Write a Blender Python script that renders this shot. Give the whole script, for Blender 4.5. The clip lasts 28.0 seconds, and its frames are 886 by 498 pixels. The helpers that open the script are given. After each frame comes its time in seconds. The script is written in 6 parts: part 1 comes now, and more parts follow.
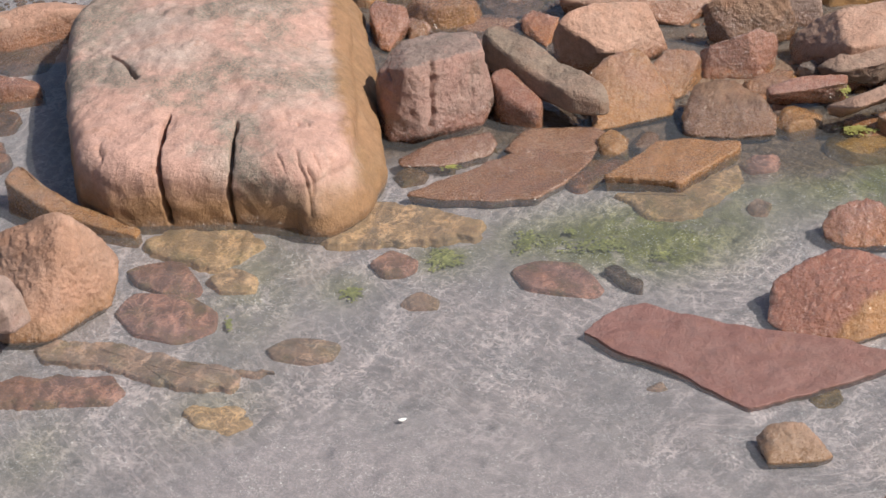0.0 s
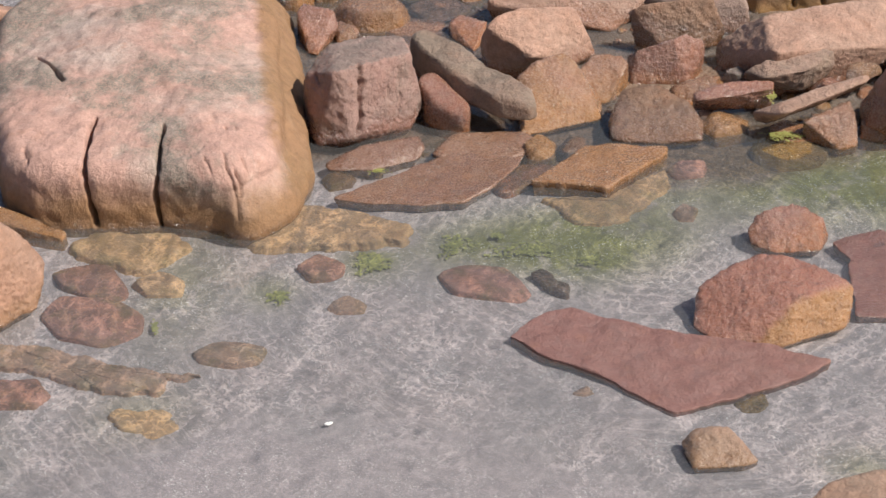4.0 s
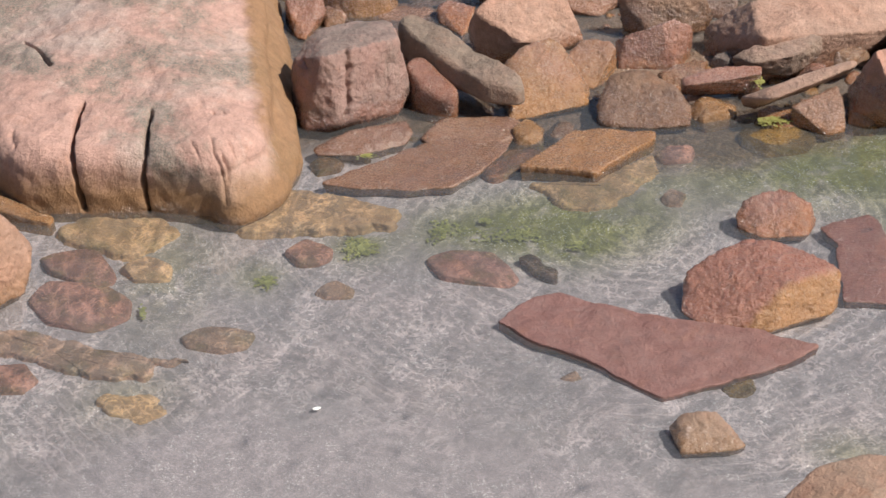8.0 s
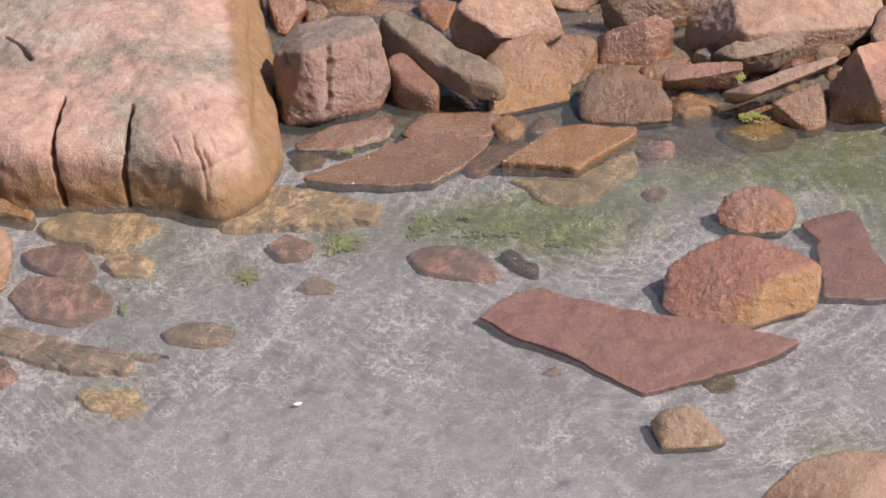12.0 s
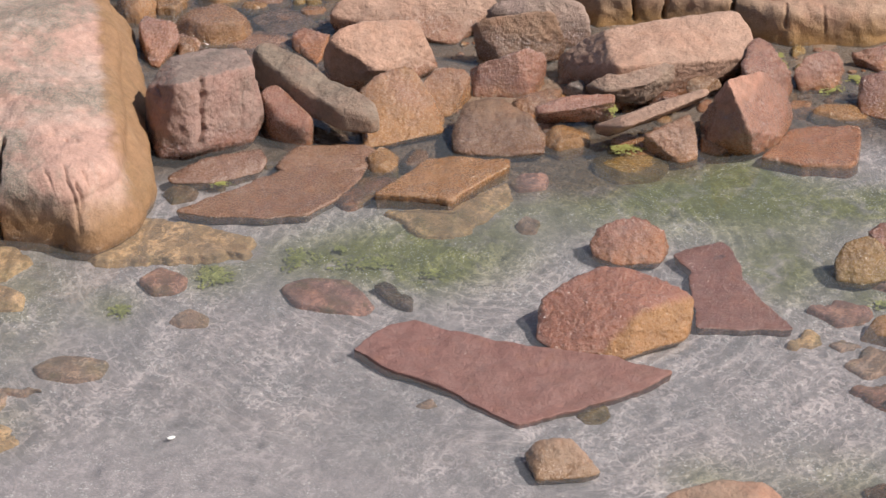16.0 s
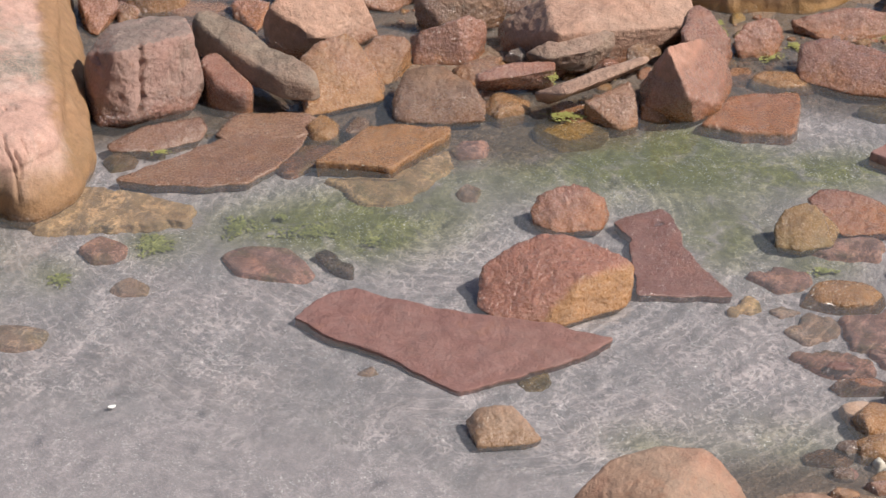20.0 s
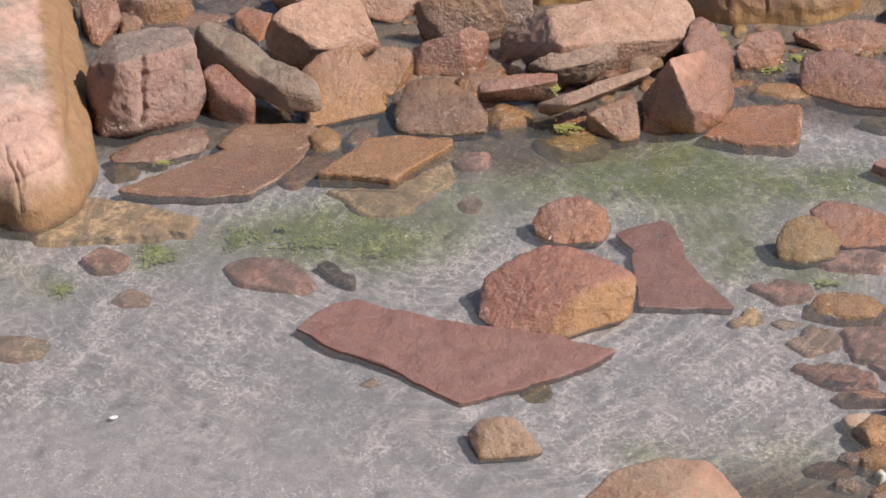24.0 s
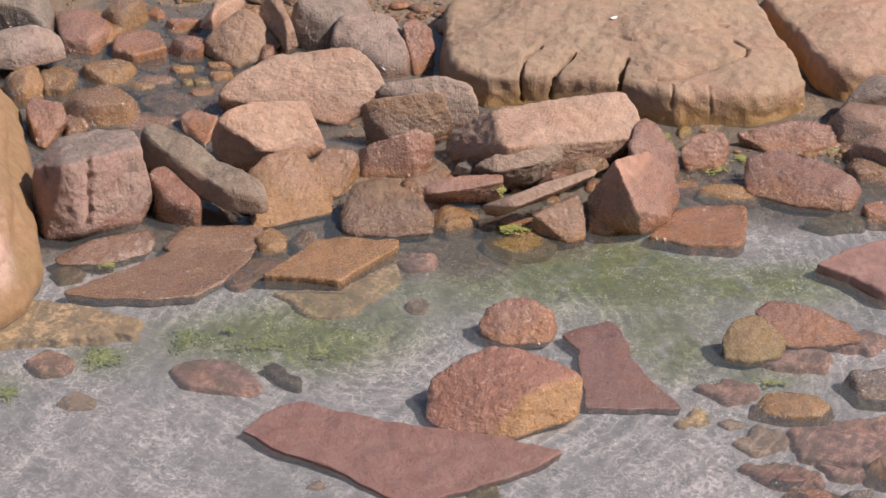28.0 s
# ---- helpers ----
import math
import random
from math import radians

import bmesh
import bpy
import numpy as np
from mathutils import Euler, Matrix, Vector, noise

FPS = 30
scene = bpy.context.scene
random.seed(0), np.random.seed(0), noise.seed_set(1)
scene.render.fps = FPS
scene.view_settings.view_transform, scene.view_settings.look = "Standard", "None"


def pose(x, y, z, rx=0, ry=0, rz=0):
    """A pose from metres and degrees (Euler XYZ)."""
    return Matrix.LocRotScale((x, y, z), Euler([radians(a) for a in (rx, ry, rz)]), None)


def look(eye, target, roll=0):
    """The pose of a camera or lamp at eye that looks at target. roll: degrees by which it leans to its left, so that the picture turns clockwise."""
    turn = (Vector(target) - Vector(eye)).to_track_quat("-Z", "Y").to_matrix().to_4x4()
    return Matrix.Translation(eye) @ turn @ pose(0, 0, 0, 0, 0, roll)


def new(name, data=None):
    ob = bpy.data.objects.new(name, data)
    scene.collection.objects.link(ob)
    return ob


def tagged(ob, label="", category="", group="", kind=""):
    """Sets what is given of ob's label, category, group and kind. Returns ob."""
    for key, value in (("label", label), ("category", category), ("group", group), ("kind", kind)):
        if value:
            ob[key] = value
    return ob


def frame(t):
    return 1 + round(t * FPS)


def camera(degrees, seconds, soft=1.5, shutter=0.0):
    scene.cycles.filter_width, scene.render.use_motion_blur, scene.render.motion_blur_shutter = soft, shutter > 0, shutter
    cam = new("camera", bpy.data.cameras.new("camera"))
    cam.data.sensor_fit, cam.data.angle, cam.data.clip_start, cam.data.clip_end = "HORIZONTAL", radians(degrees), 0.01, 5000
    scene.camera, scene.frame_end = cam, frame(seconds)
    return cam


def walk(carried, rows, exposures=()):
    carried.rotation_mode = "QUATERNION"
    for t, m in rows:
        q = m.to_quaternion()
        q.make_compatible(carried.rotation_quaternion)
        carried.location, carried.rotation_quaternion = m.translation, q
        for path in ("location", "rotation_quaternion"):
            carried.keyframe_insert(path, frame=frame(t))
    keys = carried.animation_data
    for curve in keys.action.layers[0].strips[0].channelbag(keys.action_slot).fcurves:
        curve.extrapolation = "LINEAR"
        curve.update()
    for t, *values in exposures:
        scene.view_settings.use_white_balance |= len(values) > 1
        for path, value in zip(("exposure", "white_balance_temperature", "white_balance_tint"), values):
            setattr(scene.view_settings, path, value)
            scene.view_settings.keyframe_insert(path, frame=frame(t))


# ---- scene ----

# ================= camera: a long lens held on a cliff top, turning on the spot =================
cam = camera(20.0, 28.0)
EYE = Vector((0.0, -27.137, 16.957))
# seconds, heading, tilt, lean in degrees
# <turns>
TURNS = [
    (0.0, -6.715, -32.435, 2.669),
    (0.5, -6.608, -33.145, 2.537),
    (1.0, -5.922, -32.660, 2.131),
    (1.5, -5.378, -33.040, 1.763),
    (2.0, -5.951, -32.081, 2.234),
    (2.5, -5.705, -32.713, 1.989),
    (3.0, -5.492, -33.082, 1.831),
    (3.5, -5.125, -32.795, 1.604),
    (5.5, -4.142, -31.805, 1.147),
    (6.0, -4.337, -32.718, 1.218),
    (6.5, -4.138, -33.346, 1.037),
    (7.0, -4.072, -32.783, 0.984),
    (7.5, -4.265, -33.104, 1.008),
    (8.0, -4.425, -32.750, 1.207),
    (8.5, -4.497, -32.619, 1.232),
    (9.0, -4.584, -32.487, 1.242),
    (9.5, -4.699, -33.204, 1.324),
    (10.0, -4.862, -33.261, 1.359),
    (10.5, -5.195, -33.360, 1.598),
    (11.0, -4.970, -32.951, 1.449),
    (11.5, -4.394, -32.630, 1.163),
    (12.0, -3.917, -32.863, 0.887),
    (12.5, -2.654, -32.468, 0.214),
    (12.8, -1.468, -33.556, -0.520),
    (13.0, -0.461, -33.957, -0.845),
    (13.5, -0.116, -32.806, -0.957),
    (15.5, -1.073, -32.219, -0.421),
    (16.0, -0.511, -32.129, -0.756),
    (16.5, -0.327, -32.354, -0.866),
    (17.0, 0.000, -32.000, -1.019),
    (17.5, 0.383, -32.271, -1.148),
    (18.0, 0.571, -32.632, -1.311),
    (18.5, 1.216, -32.431, -1.610),
    (19.0, 1.498, -32.960, -1.742),
    (19.5, 1.543, -32.659, -1.703),
    (20.0, 1.106, -32.838, -1.473),
    (20.5, 0.807, -32.742, -1.332),
    (21.0, 0.423, -32.892, -1.200),
    (21.5, 0.447, -32.558, -1.168),
    (23.5, 0.996, -32.182, -1.472),
    (24.0, 1.045, -32.582, -1.519),
    (24.5, 1.123, -32.004, -1.445),
    (25.0, 1.058, -31.429, -1.455),
    (25.5, 1.182, -30.806, -1.495),
    (26.0, 1.511, -31.056, -1.636),
    (26.5, 1.715, -31.465, -1.748),
    (27.0, 1.805, -30.858, -1.786),
    (27.5, 1.941, -30.460, -1.856),
    (28.0, 2.392, -30.234, -2.033),
]
# </turns>


def aim(heading, tilt, lean):
    h, v = radians(heading), radians(tilt)
    way = Vector((math.sin(h) * math.cos(v), math.cos(h) * math.cos(v), math.sin(v)))
    return look(EYE, EYE + way * 30, -lean)


walk(cam, [(t, aim(h, v, r)) for t, h, v, r in TURNS], [(0.0, 0.15), (28.0, 0.15)])

# ================= light =================
SUN_HEIGHT, SUN_SIDE = 50.0, -14.0  # degrees: above the horizon; from the x axis
world = bpy.data.worlds.new("sky")
scene.world = world
world.use_nodes = True
sky = world.node_tree.nodes.new("ShaderNodeTexSky")
sky.sky_type, sky.sun_disc = "NISHITA", False
sky.sun_elevation, sky.sun_rotation = radians(SUN_HEIGHT), radians(90 - SUN_SIDE)
world.node_tree.links.new(sky.outputs[0], world.node_tree.nodes["Background"].inputs[0])
world.node_tree.nodes["Background"].inputs[1].default_value = 0.09
sun = new("sun", bpy.data.lights.new("sun", "SUN"))
sun.data.energy, sun.data.angle, sun.data.color = 5.0, radians(0.53), (1.0, 0.94, 0.86)
ch, cs = radians(SUN_HEIGHT), radians(SUN_SIDE)
sun.matrix_world = look((30 * math.cos(ch) * math.cos(cs), 30 * math.cos(ch) * math.sin(cs), 30 * math.sin(ch)), (0, 0, 0))

# ================= materials =================


class Nodes:
    """Short hand for a node tree."""

    def __init__(self, name):
        self.mat = bpy.data.materials.new(name)
        self.mat.use_nodes = True
        self.t = self.mat.node_tree
        self.bsdf = self.t.nodes["Principled BSDF"]
        self.out = self.t.nodes["Material Output"]

    def add(self, kind, **values):
        n = self.t.nodes.new("ShaderNode" + kind)
        for k, v in values.items():
            if isinstance(v, bpy.types.NodeSocket):
                self.t.links.new(v, n.inputs[k.replace("_", " ")])
            else:
                n.inputs[k.replace("_", " ")].default_value = v
        return n

    def link(self, a, b):
        self.t.links.new(a, b)

    def noise(self, vec, scale, detail=4.0, rough=0.55, warp=0.0):
        n = self.add("TexNoise", Scale=scale, Detail=detail, Roughness=rough, Distortion=warp)
        self.link(vec, n.inputs["Vector"])
        return n.outputs["Fac"]

    def span(self, value, a, b, c=0.0, d=1.0, smooth=True):
        n = self.t.nodes.new("ShaderNodeMapRange")
        n.interpolation_type = "SMOOTHSTEP" if smooth else "LINEAR"
        self.link(value, n.inputs[0])
        for i, v in enumerate((a, b, c, d)):
            n.inputs[i + 1].default_value = v
        return n.outputs[0]

    def math(self, op, a, b=0.0):
        n = self.t.nodes.new("ShaderNodeMath")
        n.operation = op
        for i, v in enumerate((a, b)):
            if isinstance(v, bpy.types.NodeSocket):
                self.link(v, n.inputs[i])
            else:
                n.inputs[i].default_value = v
        return n.outputs[0]

    def mix(self, fac, a, b, blend="MIX"):
        n = self.t.nodes.new("ShaderNodeMix")
        n.data_type, n.blend_type = "RGBA", blend
        for i, v in ((0, fac), (6, a), (7, b)):
            if isinstance(v, bpy.types.NodeSocket):
                self.link(v, n.inputs[i])
            elif i == 0:
                n.inputs[i].default_value = v
            else:
                n.inputs[i].default_value = (*v, 1.0)
        return n.outputs[2]

    def bump(self, height, strength, distance, normal=None):
        n = self.add("Bump", Strength=strength, Distance=distance)
        self.link(height, n.inputs["Height"])
        if normal is not None:
            self.link(normal, n.inputs["Normal"])
        return n.outputs[0]

    def spot(self):
        """A place in metres that differs from thing to thing, and the plain place."""
        geo = self.t.nodes.new("ShaderNodeNewGeometry")
        info = self.t.nodes.new("ShaderNodeObjectInfo")
        shift = self.math("MULTIPLY", info.outputs["Random"], 40.0)
        comb = self.add("CombineXYZ", X=shift, Y=shift)
        v = self.t.nodes.new("ShaderNodeVectorMath")
        self.link(geo.outputs["Position"], v.inputs[0])
        self.link(comb.outputs[0], v.inputs[1])
        sep = self.t.nodes.new("ShaderNodeSeparateXYZ")
        self.link(geo.outputs["Position"], sep.inputs[0])
        return v.outputs[0], sep.outputs[2], info.outputs["Random"]


def stone_material(name, main, patch, stain, band=(0.1, 0.5), grey=0.0, dry=0.65, wet=0.26, wet_to=0.3, mottle=1.0, side=None, sandy=0.0, cap=0.0):
    """Granite: two tones in patches, mineral grain, a tide stain up to a ragged height, wet and smooth near the water.
    side: x from which a whole flank is stained."""
    n = Nodes(name)
    v, z, rnd = n.spot()
    big = n.noise(v, 0.9 if side is None else 0.5, 5, 0.62, 0.3)
    mid = n.noise(v, 6.0, 5, 0.65)
    fine = n.noise(v, 38.0, 3, 0.7)
    grain = n.noise(v, 130.0, 2, 0.6)
    big = n.math("ADD", big, n.math("MULTIPLY", n.math("SUBTRACT", rnd, 0.5), 0.2))
    col = n.mix(n.span(big, 0.38, 0.62), main, patch)
    rust = n.span(n.noise(v, 2.6, 5, 0.7, 0.4), 0.55, 0.7, 0.0, 0.5)
    col = n.mix(rust, col, [0.6 * a + 0.4 * b for a, b in zip(patch, (0.36, 0.15, 0.06))])
    lich = n.math("MULTIPLY", n.span(n.noise(v, 0.8 if side is None else 0.45, 6, 0.7, 0.3), 0.46, 0.58), n.span(n.noise(v, 30.0, 4, 0.8), 0.36, 0.6, 0.3, 1.0))
    col = n.mix(n.math("MULTIPLY", lich, grey), col, (0.2, 0.178, 0.142))
    if cap:
        up = n.t.nodes.new("ShaderNodeNewGeometry")
        tilt = n.t.nodes.new("ShaderNodeSeparateXYZ")
        n.link(up.outputs["True Normal"], tilt.inputs[0])
        crust = n.math("MULTIPLY", n.span(tilt.outputs[2], 0.8, 0.92), n.span(n.noise(v, 4.0, 5, 0.7), 0.3, 0.5, 0.5, 1.0))
        col = n.mix(n.math("MULTIPLY", crust, cap), col, (0.215, 0.175, 0.15))
    pale = n.span(n.noise(v, 1.6, 5, 0.7), 0.52, 0.7, 0.0, 0.35)
    col = n.mix(pale, col, [min(1.0, q * 1.25 + 0.03) for q in main])
    lift = n.math("ADD", z, n.math("MULTIPLY", n.math("SUBTRACT", n.noise(v, 1.7, 5, 0.65), 0.5), -0.55))
    tide = n.span(lift, band[1], band[0], 0.0, 0.9)
    if side is not None:
        geo = n.t.nodes.new("ShaderNodeSeparateXYZ")
        place = n.t.nodes.new("ShaderNodeNewGeometry")
        n.link(place.outputs["Position"], geo.inputs[0])
        across = n.math("ADD", geo.outputs[0], n.math("ADD", n.math("MULTIPLY", geo.outputs[1], side[1]), n.math("MULTIPLY", n.noise(v, 1.6, 5, 0.65), 0.55)))
        across = n.math("SUBTRACT", across, n.math("MULTIPLY", z, side[2]))
        tide = n.math("MAXIMUM", tide, n.span(across, side[0] + 0.16, side[0] + 0.36, 0.0, 0.85))
    col = n.mix(tide, col, stain)
    tone = n.math("ADD", n.span(mid, 0.25, 0.75, 1 - 0.3 * max(mottle, 0.6), 1 + 0.24 * max(mottle, 0.6), False), n.span(fine, 0.25, 0.75, -0.17, 0.16, False))
    tone = n.math("ADD", tone, n.span(grain, 0.3, 0.7, -0.14, 0.13, False))
    tone = n.math("MULTIPLY", tone, n.span(rnd, 0.0, 1.0, 0.88, 1.14, False))
    shade = n.add("CombineColor", Red=tone, Green=tone, Blue=tone).outputs[0]
    col = n.mix(1.0, col, shade, "MULTIPLY")
    pits = n.span(n.noise(v, 18.0, 3, 0.6), 0.27, 0.33, 0.35, 0.0)
    col = n.mix(pits, col, (0.09, 0.06, 0.05))
    damp = n.span(lift, wet_to + 0.12, wet_to - 0.1)
    col = n.mix(n.math("MULTIPLY", damp, 0.3), col, (0.07, 0.035, 0.02))
    weedy = n.math("MULTIPLY", n.span(z, 0.0, -0.07), n.span(n.noise(v, 3.1, 4, 0.6), 0.45, 0.7, 0.0, 0.5))
    col = n.mix(weedy, col, (0.22, 0.2, 0.07))
    if sandy:
        col = n.mix(n.span(n.noise(v, 3.5, 5, 0.7, 0.5), 0.42, 0.66, 0.0, sandy), col, (0.42, 0.38, 0.36))
    rich = n.add("HueSaturation", Saturation=1.14, Fac=damp, Color=col)
    n.link(rich.outputs[0], n.bsdf.inputs["Base Color"])
    gloss = n.math("ADD", n.span(damp, 0.0, 1.0, dry, wet, False), n.span(fine, 0.3, 0.7, -0.08, 0.1, False))
    n.link(gloss, n.bsdf.inputs["Roughness"])
    film = n.math("MULTIPLY", damp, n.span(n.noise(v, 5.0, 3, 0.6), 0.35, 0.6, 0.65, 1.0))
    n.link(film, n.bsdf.inputs["Coat Weight"])
    n.bsdf.inputs["Coat Roughness"].default_value = 0.22
    n.bsdf.inputs["Coat IOR"].default_value = 1.8
    n.link(n.span(damp, 0.0, 1.0, 0.35, 0.7, False), n.bsdf.inputs["Specular IOR Level"])
    crag = n.t.nodes.new("ShaderNodeTexVoronoi")
    crag.feature, crag.inputs["Scale"].default_value = "F1", 9.0
    wob = n.t.nodes.new("ShaderNodeVectorMath")
    wob.operation = "MULTIPLY_ADD"
    jit = n.t.nodes.new("ShaderNodeTexNoise")
    jit.inputs["Scale"].default_value, jit.inputs["Detail"].default_value = 7.0, 4.0
    n.link(v, jit.inputs["Vector"])
    n.link(jit.outputs["Color"], wob.inputs[0])
    wob.inputs[1].default_value = (0.25, 0.25, 0.25)
    n.link(v, wob.inputs[2])
    n.link(wob.outputs[0], crag.inputs["Vector"])
    b = n.bump(crag.outputs["Distance"], 0.25 * mottle, 0.06)
    b = n.bump(n.noise(v, 14.0, 5, 0.75), 0.3 + 0.4 * mottle, 0.04, b)
    b = n.bump(fine, 0.15 + 0.4 * mottle, 0.016, b)
    b = n.bump(grain, 0.35, 0.006, b)
    b = n.bump(n.noise(v, 19.0, 2, 0.6), 0.35 * mottle * mottle, 0.03, b)
    n.link(b, n.bsdf.inputs["Normal"])
    n.link(n.bump(n.noise(v, 22.0, 2, 0.6), 1.0, 0.11), n.bsdf.inputs["Coat Normal"])
    return n.mat


STONE = {
    "boulder": stone_material("pale_granite", (0.42, 0.325, 0.275), (0.45, 0.275, 0.22), (0.245, 0.135, 0.06), (0.2, 0.78), 1.0, 0.8, 0.35, 0.05, 0.75, (-4.08, 0.18, -0.32)),
    "outcrop": stone_material("tan_granite", (0.385, 0.255, 0.175), (0.40, 0.235, 0.165), (0.36, 0.19, 0.05), (-0.15, 0.55), 0.22, 0.8, 0.35, 0.0, 0.7),
    "block": stone_material("block_granite", (0.305, 0.195, 0.16), (0.33, 0.19, 0.155), (0.33, 0.165, 0.12), (0.0, 0.3), 0.5, cap=0.65),
    "pink": stone_material("pink_granite", (0.45, 0.285, 0.21), (0.44, 0.255, 0.18), (0.40, 0.20, 0.12), (0.0, 0.4), 0.15),
    "greypink": stone_material("grey_pink_granite", (0.36, 0.25, 0.20), (0.34, 0.23, 0.20), (0.32, 0.18, 0.12), (0.0, 0.3), 0.3),
    "greybrown": stone_material("grey_brown_stone", (0.295, 0.21, 0.155), (0.315, 0.205, 0.155), (0.27, 0.16, 0.1), (0.0, 0.3), 0.4),
    "grey": stone_material("grey_stone", (0.23, 0.175, 0.14), (0.26, 0.18, 0.15), (0.2, 0.13, 0.09), (0.0, 0.2), 0.4),
    "brown": stone_material("brown_stone", (0.31, 0.185, 0.12), (0.34, 0.195, 0.135), (0.32, 0.155, 0.07), (0.0, 0.3), 0.2, 0.6, 0.26, 0.5),
    "darkbrown": stone_material("dark_brown_stone", (0.25, 0.145, 0.09), (0.24, 0.13, 0.08), (0.22, 0.11, 0.055), (0.0, 0.2), 0.06, 0.6),
    "red": stone_material("red_granite", (0.35, 0.172, 0.12), (0.38, 0.2, 0.145), (0.38, 0.17, 0.08), (0.0, 0.25), 0.12, 0.55, 0.26, 0.7),
    "redorange": stone_material("red_orange_granite", (0.36, 0.165, 0.105), (0.35, 0.16, 0.11), (0.42, 0.225, 0.095), (-0.3, 0.12), 0.05, 0.5, 0.3, 1.2, 1.0, (5.55, -1.6, 0.0)),
    "redslab": stone_material("red_slab_stone", (0.262, 0.134, 0.113), (0.29, 0.156, 0.13), (0.255, 0.124, 0.102), (-0.2, 0.1), 0.08, 0.5, 0.4, -0.1, 0.55, None, 0.07),
    "wetslab": stone_material("dark_red_slab_stone", (0.20, 0.098, 0.08), (0.23, 0.118, 0.095), (0.2, 0.095, 0.075), (-0.2, 0.1), 0.08, 0.45, 0.35, 0.1, 0.5, None, 0.05),
    "brownslab": stone_material("wet_brown_slab_stone", (0.27, 0.155, 0.112), (0.30, 0.18, 0.122), (0.29, 0.16, 0.09), (-0.2, 0.15), 0.1, 0.4, 0.26, 0.4, 0.45, None, 0.05),
    "shellpale": stone_material("pale_pebble_stone", (0.62, 0.58, 0.5), (0.55, 0.5, 0.42), (0.5, 0.45, 0.36), (-0.2, 0.0), 0.2, 0.7, 0.4, -0.1, 0.4),
    "redsub": stone_material("submerged_red_stone", (0.46, 0.235, 0.165), (0.42, 0.235, 0.195), (0.44, 0.235, 0.165), (-0.2, 0.0), 0.04, 0.75, 0.5, -0.5, 0.5, None, 0.1),
    "ochre": stone_material("ochre_stone", (0.36, 0.215, 0.12), (0.34, 0.195, 0.115), (0.34, 0.185, 0.08), (0.0, 0.35), 0.1, 0.55, 0.25, 0.6),
    "ochresub": stone_material("submerged_ochre_stone", (0.63, 0.41, 0.22), (0.57, 0.37, 0.2), (0.6, 0.4, 0.2), (-0.2, 0.0), 0.04, 0.75, 0.5, -0.5, 0.5, None, 0.15),
    "ochrepink": stone_material("ochre_pink_stone", (0.39, 0.215, 0.135), (0.40, 0.225, 0.12), (0.38, 0.2, 0.09), (0.0, 0.4), 0.05, 0.5, 0.25, 0.9),
    "brownsub": stone_material("submerged_brown_stone", (0.5, 0.33, 0.235), (0.45, 0.295, 0.21), (0.47, 0.3, 0.21), (-0.2, 0.0), 0.04, 0.75, 0.5, -0.5, 0.5, None, 0.3),
    "olive": stone_material("olive_stone", (0.33, 0.195, 0.075), (0.29, 0.18, 0.065), (0.27, 0.175, 0.06), (-0.1, 0.2), 0.2, 0.5, 0.24, 0.8),
    "tanpink": stone_material("smooth_tan_granite", (0.37, 0.235, 0.165), (0.36, 0.195, 0.135), (0.34, 0.195, 0.095), (-0.1, 0.3), 0.4, 0.6, 0.3, 0.15, 0.6),
    "tan": stone_material("tan_stone", (0.38, 0.235, 0.17), (0.37, 0.21, 0.14), (0.34, 0.19, 0.10), (-0.05, 0.35), 0.15, 0.65, 0.3, 0.1),
}


